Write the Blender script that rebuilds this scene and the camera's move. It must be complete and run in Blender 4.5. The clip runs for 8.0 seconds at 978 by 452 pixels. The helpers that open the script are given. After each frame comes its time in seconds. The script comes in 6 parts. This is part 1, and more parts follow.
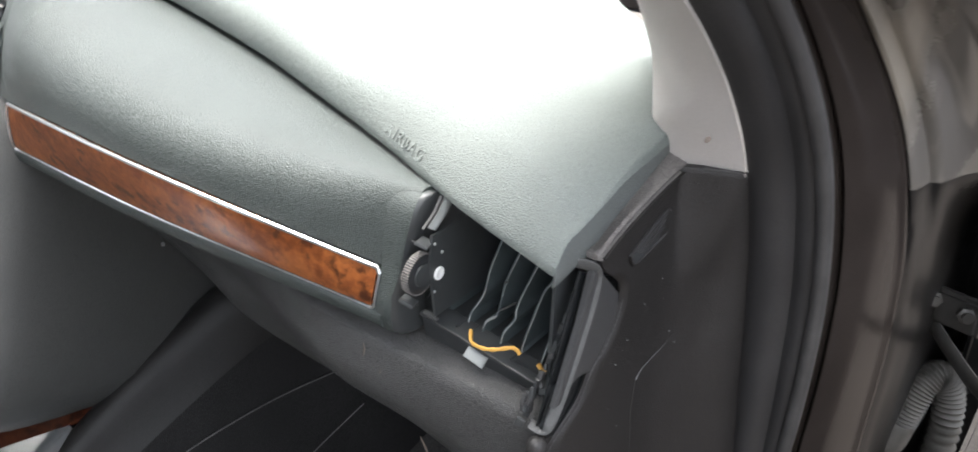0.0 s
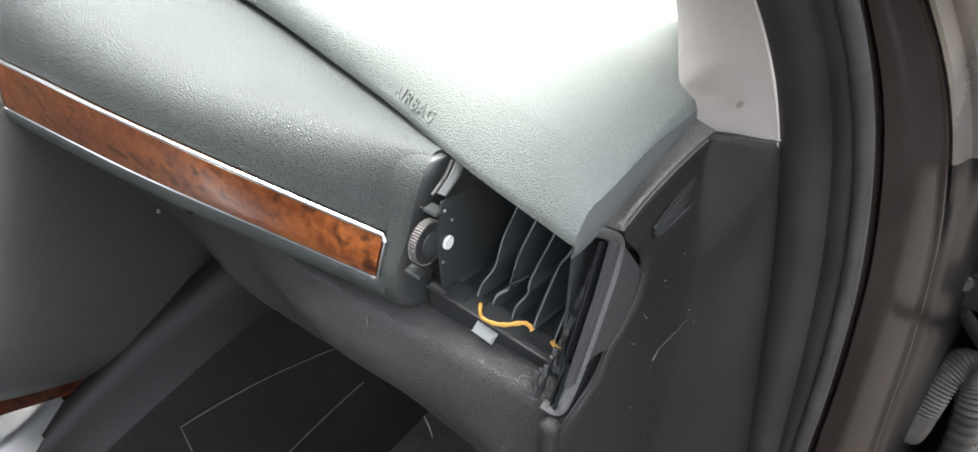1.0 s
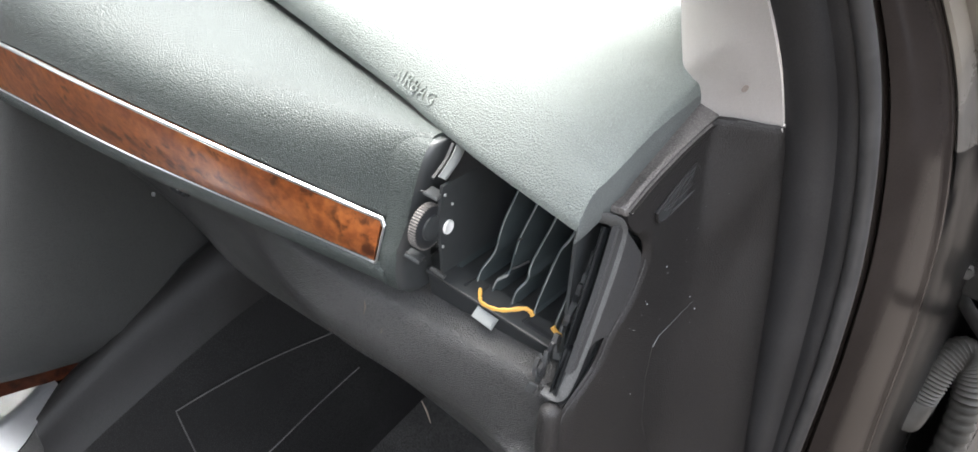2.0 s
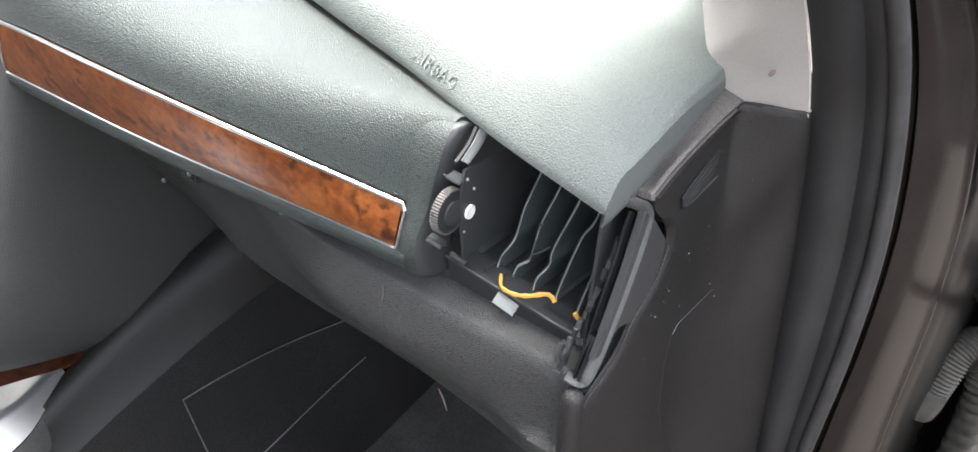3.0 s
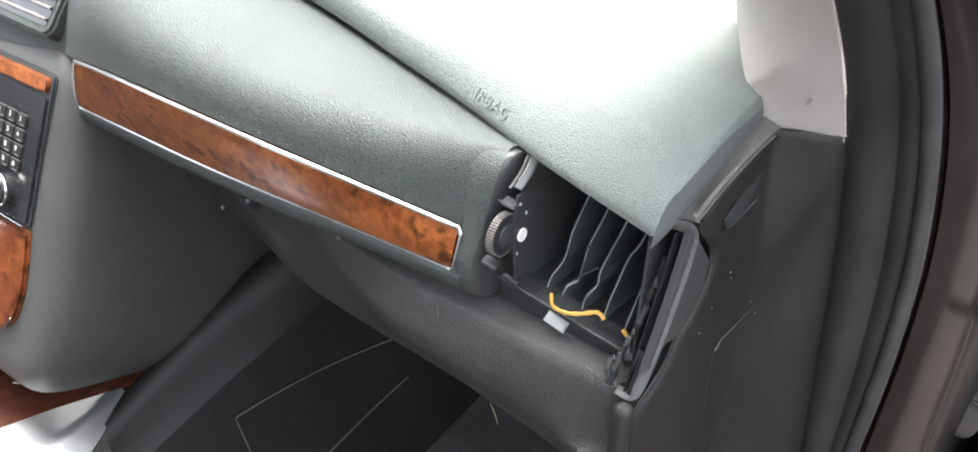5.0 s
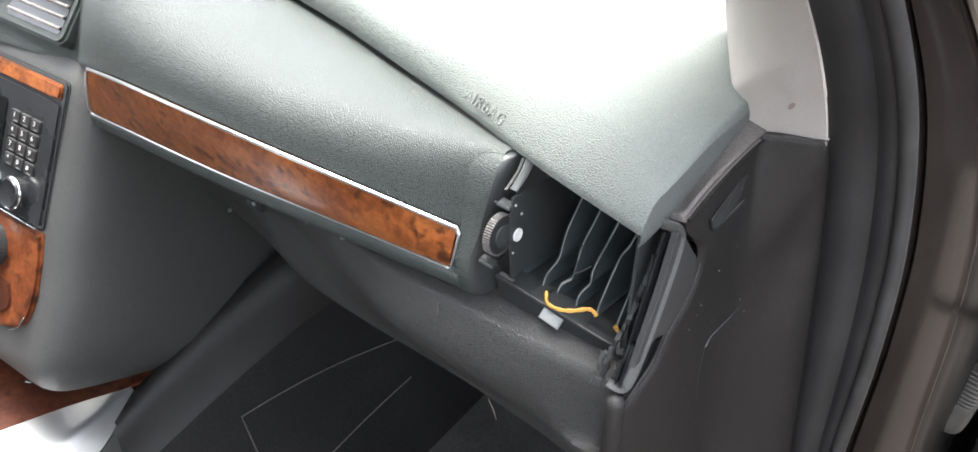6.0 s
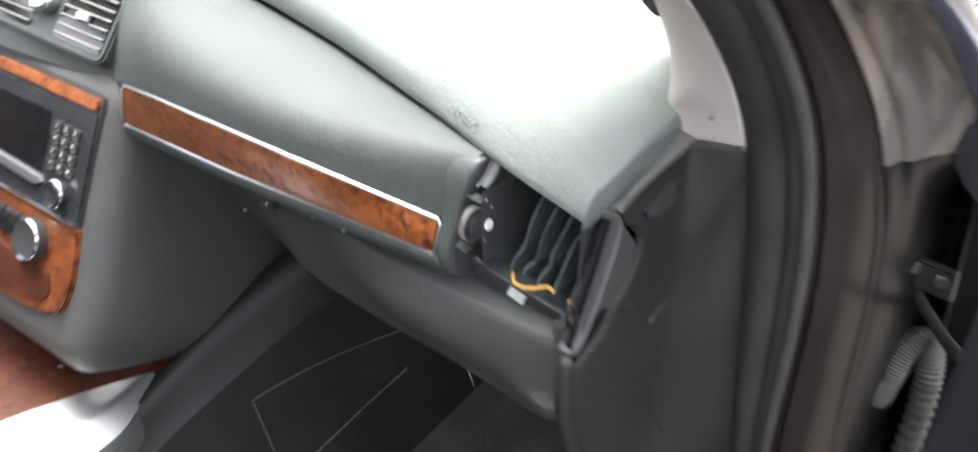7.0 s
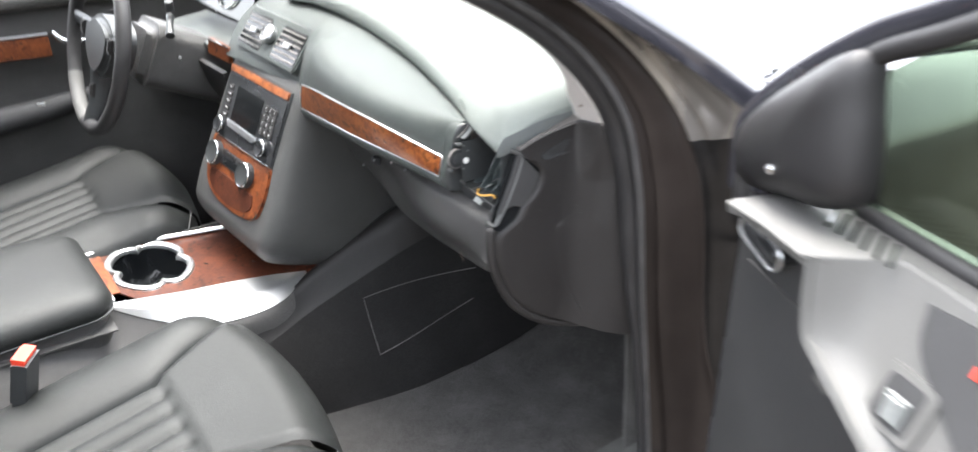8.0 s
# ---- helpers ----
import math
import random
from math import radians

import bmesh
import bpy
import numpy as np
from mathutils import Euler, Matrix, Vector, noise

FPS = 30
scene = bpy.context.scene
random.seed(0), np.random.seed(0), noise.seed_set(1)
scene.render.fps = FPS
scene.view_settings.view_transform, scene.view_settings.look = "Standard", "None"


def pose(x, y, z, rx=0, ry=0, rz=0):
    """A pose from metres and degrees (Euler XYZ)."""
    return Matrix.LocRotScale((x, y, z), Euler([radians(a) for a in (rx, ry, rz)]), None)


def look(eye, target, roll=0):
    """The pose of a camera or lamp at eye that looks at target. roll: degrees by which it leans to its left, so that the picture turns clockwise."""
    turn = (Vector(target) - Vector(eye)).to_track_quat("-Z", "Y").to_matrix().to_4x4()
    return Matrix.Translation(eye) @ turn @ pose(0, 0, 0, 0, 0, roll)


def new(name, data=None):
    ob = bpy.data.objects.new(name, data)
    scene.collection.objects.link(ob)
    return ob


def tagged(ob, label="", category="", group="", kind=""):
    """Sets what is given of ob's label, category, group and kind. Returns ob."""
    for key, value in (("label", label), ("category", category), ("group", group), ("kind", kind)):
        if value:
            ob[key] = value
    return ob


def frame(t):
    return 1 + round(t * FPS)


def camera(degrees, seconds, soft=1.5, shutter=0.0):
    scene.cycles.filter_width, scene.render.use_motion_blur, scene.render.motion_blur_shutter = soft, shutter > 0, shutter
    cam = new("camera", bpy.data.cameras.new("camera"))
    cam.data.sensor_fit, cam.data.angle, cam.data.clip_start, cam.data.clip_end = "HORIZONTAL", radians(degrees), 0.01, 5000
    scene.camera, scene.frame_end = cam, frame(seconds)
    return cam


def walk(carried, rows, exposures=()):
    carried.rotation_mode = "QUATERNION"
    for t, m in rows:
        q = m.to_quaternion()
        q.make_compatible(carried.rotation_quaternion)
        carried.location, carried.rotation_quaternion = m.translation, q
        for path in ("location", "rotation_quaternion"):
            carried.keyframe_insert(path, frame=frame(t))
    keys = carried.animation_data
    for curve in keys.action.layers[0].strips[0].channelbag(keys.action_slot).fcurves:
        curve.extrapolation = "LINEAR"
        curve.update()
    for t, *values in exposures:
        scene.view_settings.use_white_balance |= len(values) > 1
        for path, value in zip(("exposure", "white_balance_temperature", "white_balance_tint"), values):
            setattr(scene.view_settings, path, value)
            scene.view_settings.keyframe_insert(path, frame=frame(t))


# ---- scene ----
cam = camera(64.0, 8.0, soft=1.5, shutter=0.6)
PATH = [
    (0, (0.891, -0.31, 1.225), (-0.116, 1.108, 0.238), 1.3),
    (0.1, (0.885, -0.307, 1.222), (-0.123, 1.104, 0.225), 1.7),
    (0.2, (0.882, -0.302, 1.212), (-0.125, 1.104, 0.208), 2.0),
    (0.3, (0.878, -0.295, 1.209), (-0.107, 1.108, 0.178), 2.7),
    (0.5, (0.875, -0.295, 1.204), (-0.104, 1.114, 0.176), 2.9),
    (0.7, (0.875, -0.294, 1.204), (-0.109, 1.111, 0.176), 2.9),
    (1, (0.873, -0.297, 1.201), (-0.123, 1.105, 0.179), 2.5),
    (1.5, (0.871, -0.297, 1.198), (-0.117, 1.104, 0.169), 3.0),
    (1.7, (0.870, -0.295, 1.198), (-0.109, 1.105, 0.160), 3.1),
    (2.8, (0.859, -0.303, 1.191), (-0.109, 1.087, 0.128), 3.3),
    (3, (0.856, -0.304, 1.19), (-0.105, 1.091, 0.126), 3.6),
    (3.2, (0.854, -0.303, 1.192), (-0.110, 1.080, 0.117), 3.4),
    (3.5, (0.849, -0.305, 1.186), (-0.131, 1.073, 0.117), 3.6),
    (4, (0.842, -0.298, 1.186), (-0.161, 1.062, 0.116), 3.3),
    (4.2, (0.844, -0.306, 1.192), (-0.191, 1.047, 0.143), 2.5),
    (4.5, (0.848, -0.313, 1.194), (-0.191, 1.031, 0.137), 1.8),
    (4.8, (0.854, -0.323, 1.199), (-0.186, 1.033, 0.161), 1.6),
    (5, (0.858, -0.333, 1.205), (-0.178, 1.041, 0.186), 1.8),
    (5.2, (0.863, -0.341, 1.210), (-0.178, 1.043, 0.210), 1.8),
    (6.3, (0.875, -0.348, 1.213), (-0.175, 1.021, 0.202), 1.5),
    (6.5, (0.879, -0.356, 1.21), (-0.155, 1.041, 0.222), 2.0),
    (6.7, (0.896, -0.362, 1.221), (-0.151, 1.031, 0.240), 1.5),
    (6.8, (0.908, -0.369, 1.236), (-0.141, 1.008, 0.235), 1.1),
    (7, (0.951, -0.407, 1.248), (-0.123, 0.971, 0.274), 1.5),
    (7.1, (0.998, -0.430, 1.245), (-0.131, 0.917, 0.292), 1.3),
    (7.2, (1.042, -0.468, 1.242), (-0.111, 0.893, 0.337), 4.2),
    (7.3, (1.085, -0.478, 1.274), (-0.098, 0.835, 0.340), 2.8),
    (7.4, (1.137, -0.474, 1.309), (-0.139, 0.723, 0.341), 0.7),
    (7.5, (1.195, -0.492, 1.314), (-0.144, 0.644, 0.358), 1.0),
    (7.7, (1.31, -0.514, 1.341), (-0.092, 0.552, 0.395), 1.1),
    (7.8, (1.372, -0.533, 1.346), (-0.065, 0.517, 0.432), 0.2),
    (7.9, (1.426, -0.562, 1.354), (-0.012, 0.496, 0.452), -0.2),
    (8, (1.486, -0.586, 1.353), (0.039, 0.487, 0.485), -0.4),
]
EXPOSURES = [(0, 3.38), (1.5, 3.60), (3.5, 3.76), (4.5, 3.68), (7.0, 3.62), (8, 3.80)]
walk(cam, [(t, look(eye, target, roll)) for t, eye, target, roll in PATH], EXPOSURES)

# ---- light: a bright overcast sky over an open yard ----
world = bpy.data.worlds.new("overcast_sky")
scene.world = world
world.use_nodes = True
wn, wl = world.node_tree.nodes, world.node_tree.links
sky = wn.new("ShaderNodeTexSky")
sky.sky_type, sky.sun_disc = "NISHITA", False
sky.sun_elevation, sky.sun_rotation = radians(78), radians(-50)
sky.air_density, sky.dust_density, sky.ozone_density = 1.0, 3.0, 1.0
wn["Background"].inputs["Strength"].default_value = 0.15
soften = wn.new("ShaderNodeHueSaturation")
soften.inputs["Saturation"].default_value = 0.25
wl.new(sky.outputs[0], soften.inputs["Color"])
wl.new(soften.outputs[0], wn["Background"].inputs["Color"])
sun_data = bpy.data.lights.new("sun", "SUN")
sun_data.energy, sun_data.angle, sun_data.color = 0.7, radians(40), (1.0, 0.96, 0.9)
sun = new("sun", sun_data)
sun.matrix_world = look((0, 0, 0), (0.16, -0.13, -0.98))


# ---- materials ----
def material(name, color, rough=0.5, metal=0.0, coat=0.0, grain=0.0, size=600.0, wear=0.06, wear_size=9.0,
             spec=0.5, rough_var=0.08, sheen=0.0, tint=None):
    """A surface with large soft stains, small grain in colour and relief, and uneven gloss."""
    m = bpy.data.materials.new(name)
    m.use_nodes = True
    n, l = m.node_tree.nodes, m.node_tree.links
    b = n["Principled BSDF"]
    b.inputs["Metallic"].default_value = metal
    b.inputs["Coat Weight"].default_value = coat
    b.inputs["Coat Roughness"].default_value = 0.06
    b.inputs["Specular IOR Level"].default_value = spec
    b.inputs["Sheen Weight"].default_value = sheen
    co = n.new("ShaderNodeTexCoord")
    big, small = n.new("ShaderNodeTexNoise"), n.new("ShaderNodeTexNoise")
    for node, scale in ((big, wear_size), (small, size * 0.35)):
        node.inputs["Scale"].default_value, node.inputs["Detail"].default_value = scale, 5
        l.new(co.outputs["Object"], node.inputs["Vector"])
    ramp = n.new("ShaderNodeMix")
    ramp.data_type = "RGBA"
    light = tint or [min(1, c * (1 + 2.2 * wear) + 0.004) for c in color]
    ramp.inputs["A"].default_value = (*[c * (1 - 1.6 * wear) for c in color], 1)
    ramp.inputs["B"].default_value = (*light, 1)
    add = n.new("ShaderNodeMath")
    add.operation = "ADD"
    half = n.new("ShaderNodeMath")
    half.operation = "MULTIPLY"
    half.inputs[1].default_value = 0.4
    l.new(small.outputs["Fac"], half.inputs[0])
    l.new(big.outputs["Fac"], add.inputs[0])
    l.new(half.outputs[0], add.inputs[1])
    span = n.new("ShaderNodeMapRange")
    span.inputs["From Min"].default_value, span.inputs["From Max"].default_value = 0.45, 0.95
    l.new(add.outputs[0], span.inputs["Value"])
    l.new(span.outputs[0], ramp.inputs["Factor"])
    l.new(ramp.outputs["Result"], b.inputs["Base Color"])
    gloss = n.new("ShaderNodeMapRange")
    gloss.inputs["To Min"].default_value, gloss.inputs["To Max"].default_value = max(0.02, rough - rough_var), min(1, rough + rough_var)
    l.new(big.outputs["Fac"], gloss.inputs["Value"])
    l.new(gloss.outputs[0], b.inputs["Roughness"])
    if grain:
        cells = n.new("ShaderNodeTexVoronoi")
        cells.feature = "DISTANCE_TO_EDGE"
        cells.inputs["Scale"].default_value = size
        l.new(co.outputs["Object"], cells.inputs["Vector"])
        crest = n.new("ShaderNodeMapRange")
        crest.interpolation_type = "SMOOTHSTEP"
        crest.inputs["From Max"].default_value = 0.3
        l.new(cells.outputs["Distance"], crest.inputs["Value"])
        bump = n.new("ShaderNodeBump")
        bump.inputs["Strength"].default_value, bump.inputs["Distance"].default_value = grain, 0.0007
        l.new(crest.outputs[0], bump.inputs["Height"])
        l.new(bump.outputs[0], b.inputs["Normal"])
        pits = n.new("ShaderNodeMapRange")
        pits.inputs["From Min"].default_value, pits.inputs["From Max"].default_value = 0.0, 1.0
        pits.inputs["To Min"].default_value, pits.inputs["To Max"].default_value = -0.25, 0.68
        l.new(crest.outputs[0], pits.inputs["Value"])
        l.new(pits.outputs[0], half.inputs[0])
    return m


def burl(name, light, mid, dark, scale=38.0):
    """Lacquered burr wood: soft mottled flame, clusters of small dark eyes here and there, a clear coat."""
    m = bpy.data.materials.new(name)
    m.use_nodes = True
    n, l = m.node_tree.nodes, m.node_tree.links
    b = n["Principled BSDF"]
    b.inputs["Roughness"].default_value, b.inputs["Specular IOR Level"].default_value = 0.38, 0.3
    b.inputs["Coat Weight"].default_value, b.inputs["Coat Roughness"].default_value = 0.12, 0.12
    co = n.new("ShaderNodeTexCoord")

    def noise(size, detail, twist=0.0):
        node = n.new("ShaderNodeTexNoise")
        node.inputs["Scale"].default_value, node.inputs["Detail"].default_value = size, detail
        node.inputs["Distortion"].default_value = twist
        l.new(co.outputs["Object"], node.inputs["Vector"])
        return node.outputs["Fac"]

    def span(value, low, high, a=0.0, b=1.0):
        node = n.new("ShaderNodeMapRange")
        node.interpolation_type = "SMOOTHSTEP"
        for key, v in (("From Min", low), ("From Max", high), ("To Min", a), ("To Max", b)):
            node.inputs[key].default_value = v
        l.new(value, node.inputs["Value"])
        return node.outputs["Result"]

    def combine(kind, a, b):
        node = n.new("ShaderNodeMath")
        node.operation = kind
        l.new(a, node.inputs[0])
        l.new(b, node.inputs[1])
        return node.outputs[0]

    flame = combine("ADD", span(noise(scale, 4, 0.6), 0.36, 0.66, 0.0, 0.6), span(noise(scale * 4.5, 5), 0.35, 0.68, 0.0, 0.4))
    body = n.new("ShaderNodeMix")
    body.data_type = "RGBA"
    body.inputs["A"].default_value, body.inputs["B"].default_value = (*mid, 1), (*light, 1)
    l.new(flame, body.inputs["Factor"])
    eyes = span(noise(scale * 2.0, 7, 0.3), 0.46, 0.68, 0.0, 0.9)
    patches = span(noise(scale * 0.5, 2), 0.46, 0.58)
    out = n.new("ShaderNodeMix")
    out.data_type = "RGBA"
    out.inputs["B"].default_value = (*dark, 1)
    l.new(combine("MULTIPLY", eyes, patches), out.inputs["Factor"])
    l.new(body.outputs["Result"], out.inputs["A"])
    l.new(out.outputs["Result"], b.inputs["Base Color"])
    return m


def streaked_paint(name, base, dust, scale=34.0):
    """Glossy dark paint with long uneven pale runs: dried dust and painted-in reflections share the dust colour."""
    m = bpy.data.materials.new(name)
    m.use_nodes = True
    n, l = m.node_tree.nodes, m.node_tree.links
    b = n["Principled BSDF"]
    b.inputs["Coat Weight"].default_value, b.inputs["Coat Roughness"].default_value = 0.5, 0.1
    co, mp = n.new("ShaderNodeTexCoord"), n.new("ShaderNodeMapping")
    mp.inputs["Scale"].default_value = (1.0, 0.3, 0.12)
    l.new(co.outputs["Object"], mp.inputs["Vector"])
    runs, fine = n.new("ShaderNodeTexNoise"), n.new("ShaderNodeTexNoise")
    runs.inputs["Scale"].default_value, runs.inputs["Detail"].default_value = scale, 3
    runs.inputs["Distortion"].default_value = 0.2
    fine.inputs["Scale"].default_value, fine.inputs["Detail"].default_value = 420, 4
    l.new(mp.outputs[0], runs.inputs["Vector"])
    l.new(co.outputs["Object"], fine.inputs["Vector"])
    both = n.new("ShaderNodeMath")
    both.operation = "MULTIPLY_ADD"
    both.inputs[1].default_value = 0.08
    l.new(fine.outputs["Fac"], both.inputs[0])
    l.new(runs.outputs["Fac"], both.inputs[2])
    mask = n.new("ShaderNodeMapRange")
    mask.inputs["From Min"].default_value, mask.inputs["From Max"].default_value = 0.50, 0.72
    mask.inputs["To Min"].default_value, mask.inputs["To Max"].default_value = 0.08, 0.7
    l.new(both.outputs[0], mask.inputs["Value"])
    mix = n.new("ShaderNodeMix")
    mix.data_type = "RGBA"
    mix.inputs["A"].default_value, mix.inputs["B"].default_value = (*base, 1), (*dust, 1)
    l.new(mask.outputs[0], mix.inputs["Factor"])
    l.new(mix.outputs["Result"], b.inputs["Base Color"])
    rough = n.new("ShaderNodeMapRange")
    rough.inputs["To Min"].default_value, rough.inputs["To Max"].default_value = 0.18, 0.6
    l.new(mask.outputs[0], rough.inputs["Value"])
    l.new(rough.outputs[0], b.inputs["Roughness"])
    return m


def glass(name, color):
    """Thin clear glass: tinted straight through, mirrored by its gloss."""
    m = bpy.data.materials.new(name)
    m.use_nodes = True
    n, l = m.node_tree.nodes, m.node_tree.links
    n.remove(n["Principled BSDF"])
    clear, gloss, edge, both = (n.new(k) for k in ("ShaderNodeBsdfTransparent", "ShaderNodeBsdfGlossy", "ShaderNodeFresnel", "ShaderNodeMixShader"))
    clear.inputs["Color"].default_value = (*color, 1)
    gloss.inputs["Roughness"].default_value = 0.02
    edge.inputs["IOR"].default_value = 1.3
    l.new(edge.outputs[0], both.inputs[0])
    l.new(clear.outputs[0], both.inputs[1])
    l.new(gloss.outputs[0], both.inputs[2])
    l.new(both.outputs[0], n["Material Output"].inputs["Surface"])
    return m


M = {
    # pad tone raised above the face to carry sky light on the dash top
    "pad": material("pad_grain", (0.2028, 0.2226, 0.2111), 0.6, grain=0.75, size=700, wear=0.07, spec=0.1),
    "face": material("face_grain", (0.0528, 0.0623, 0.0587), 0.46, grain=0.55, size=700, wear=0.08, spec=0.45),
    "lower": material("lower_grain", (0.0618, 0.0605, 0.0598), 0.38, grain=0.65, size=680, wear=0.15),
    "stack": material("stack_grain", (0.0721, 0.0721, 0.0706), 0.5, grain=0.4, size=680, wear=0.1),
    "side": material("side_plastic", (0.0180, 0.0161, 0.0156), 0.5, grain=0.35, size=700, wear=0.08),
    # lighter copy of the side plastic: light from above put into the colour
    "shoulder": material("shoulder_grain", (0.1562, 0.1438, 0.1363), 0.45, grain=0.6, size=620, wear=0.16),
    # paler copy of the face plastic, light on the pad's end put in colour
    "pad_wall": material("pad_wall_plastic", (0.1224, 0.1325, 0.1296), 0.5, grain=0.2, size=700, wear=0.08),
    "flap": material("flap_plastic", (0.0456, 0.0450, 0.0456), 0.5, grain=0.15, size=700, wear=0.12),
    "black": material("black_plastic", (0.0333, 0.0356, 0.0368), 0.42, wear=0.12, size=300),
    "dark_gloss": material("dark_gloss_plastic", (0.02, 0.021, 0.023), 0.28, wear=0.1, size=300),
    "duct": material("duct_plastic", (0.0490, 0.0612, 0.0632), 0.5, wear=0.15, size=240),
    "grey_clip": material("grey_clip", (0.22, 0.23, 0.225), 0.6, wear=0.1),
    "white": material("white_plastic", (0.8, 0.8, 0.78), 0.4, wear=0.03),
    "yellow": material("yellow_sleeve", (0.60, 0.33, 0.07), 0.6, wear=0.12, size=500),
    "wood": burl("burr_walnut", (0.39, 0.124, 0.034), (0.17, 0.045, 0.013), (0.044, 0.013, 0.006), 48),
    # the same walnut twice more, darkened where less light reaches it
    "wood_mid": burl("burr_walnut_dimmed", (0.23, 0.068, 0.022), (0.10, 0.026, 0.010), (0.03, 0.009, 0.005)),
    "wood_dark": burl("burr_walnut_shaded", (0.095, 0.029, 0.014), (0.046, 0.0135, 0.008), (0.012, 0.004, 0.003)),
    "chrome": material("chrome", (0.82, 0.83, 0.84), 0.14, metal=1.0, wear=0.02, rough_var=0.04),
    "silver": material("satin_silver", (0.56, 0.57, 0.58), 0.3, metal=0.9, wear=0.03, rough_var=0.06),
    "rubber": material("seal_rubber", (0.0276, 0.0263, 0.0270), 0.55, grain=0.15, size=900, wear=0.14, wear_size=25),
    "ridge": material("sill_grey_rubber", (0.0470, 0.0450, 0.0450), 0.5, wear=0.16, wear_size=30, size=300),
    # black paint tinted brown: the ground's reflection is put into the base colour
    "paint": material("black_gloss_paint", (0.0248, 0.0198, 0.0174), 0.2, spec=0.15, wear=0.1, size=2500, rough_var=0.03),
    # blacker, duller copy of the jamb paint: shade of the hinge recess as colour
    "paint_low": material("shaded_recess_paint", (0.0095, 0.0088, 0.0085), 0.3, spec=0.2, wear=0.2, wear_size=22, size=900),
    "paint_out": material("dark_blue_black_paint", (0.04, 0.04, 0.05), 0.26, metal=0.4, coat=1.0, wear=0.08, size=2500, rough_var=0.05),
    # base lifted and streaked for reflections on the dark pillar, besides some dust
    "pillar": streaked_paint("streaked_pillar_paint", (0.1077, 0.0995, 0.0911), (0.34, 0.30, 0.25)),
    "fabric": material("pillar_fabric", (0.50, 0.465, 0.44), 0.85, grain=0.5, size=1100, wear=0.05, spec=0.2, sheen=0.2),
    "headliner": material("headliner", (0.5, 0.48, 0.45), 0.9, grain=0.3, size=900, wear=0.04),
    "carpet": material("black_carpet", (0.05, 0.0485, 0.0475), 0.95, grain=0.8, size=420, wear=0.25, wear_size=14, spec=0.15, sheen=0.15),
    "leather": material("black_leather", (0.0155, 0.0168, 0.0165), 0.48, grain=0.4, size=420, wear=0.08, spec=0.32),
    "wing": material("smooth_wing_plastic", (0.0164, 0.0156, 0.0154), 0.45, grain=0.2, size=680, wear=0.1, spec=0.22),
    "dark_carpet": material("dark_felt", (0.0190, 0.0184, 0.0186), 0.9, grain=0.5, size=420, wear=0.15, spec=0.15),
    "stitch": material("grey_thread", (0.10, 0.098, 0.097), 0.8, wear=0.3),
    "card": material("grey_door_card", (0.1125, 0.1107, 0.1062), 0.6, grain=0.3, size=700, wear=0.03),
    "ledge": material("grey_ledge_plastic", (0.10, 0.098, 0.094), 0.6, grain=0.3, size=700, wear=0.05),
    "cover": material("black_cover_plastic", (0.0105, 0.0098, 0.0105), 0.5, grain=0.2, size=800, wear=0.1),
    "card_dark": material("dark_door_card", (0.038, 0.038, 0.039), 0.6, grain=0.3, size=700, wear=0.06),
    "red": material("red_plastic", (0.75, 0.06, 0.03), 0.4, wear=0.05),
    "hose": material("ribbed_hose", (0.06, 0.056, 0.050), 0.6, wear=0.2, wear_size=40, size=400),
    "steel": material("dusty_steel", (0.055, 0.052, 0.048), 0.42, metal=0.5, wear=0.2, wear_size=40),
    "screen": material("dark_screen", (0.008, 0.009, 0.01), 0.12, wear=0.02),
    "key_mark": material("key_print", (0.75, 0.76, 0.76), 0.5, wear=0.02),
    "ground": material("sandy_yard", (0.065, 0.054, 0.045), 0.9, grain=0.6, size=60, wear=0.1, wear_size=0.7),
    "dust": material("dusty_panel", (0.14, 0.115, 0.095), 0.8, wear=0.2, wear_size=30),
    "stain": material("brown_stain", (0.2, 0.165, 0.145), 0.9, wear=0.1),
    "hedge": material("dull_green_screen", (0.045, 0.052, 0.036), 0.9, grain=0.5, size=20, wear=0.3, wear_size=1.3, spec=0.1),
    "window": glass("clear_glass", (0.955, 0.96, 0.955)),
    "tinted": glass("green_door_glass", (0.40, 0.45, 0.39)),
}


# ---- builders ----
def thing(name, label, category, at=(0, 0, 0), group="", kind=""):
    ob = new(name)
    ob.location = at
    return tagged(ob, label, category, group, kind)


def finish(name, bm, mat, sharp=38):
    bmesh.ops.recalc_face_normals(bm, faces=bm.faces)
    me = bpy.data.meshes.new(name)
    bm.to_mesh(me)
    bm.free()
    me.materials.append(M[mat])
    for p in me.polygons:
        p.use_smooth = True
    me.set_sharp_from_angle(angle=radians(sharp))
    return new(name, me)


def part(name, bm, mat, parent, label="", sharp=38):
    """One mesh object, built in world coordinates, under a thing or under a part."""
    ob = finish(name, bm, mat, sharp)
    ob.parent = parent
    ob.matrix_parent_inverse = Matrix.Translation(-parent.location)
    return tagged(ob, label)


def solo(name, bm, mat, label, category, kind="", group="", sharp=38):
    return tagged(finish(name, bm, mat, sharp), label, category, group, kind)


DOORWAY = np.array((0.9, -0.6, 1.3))


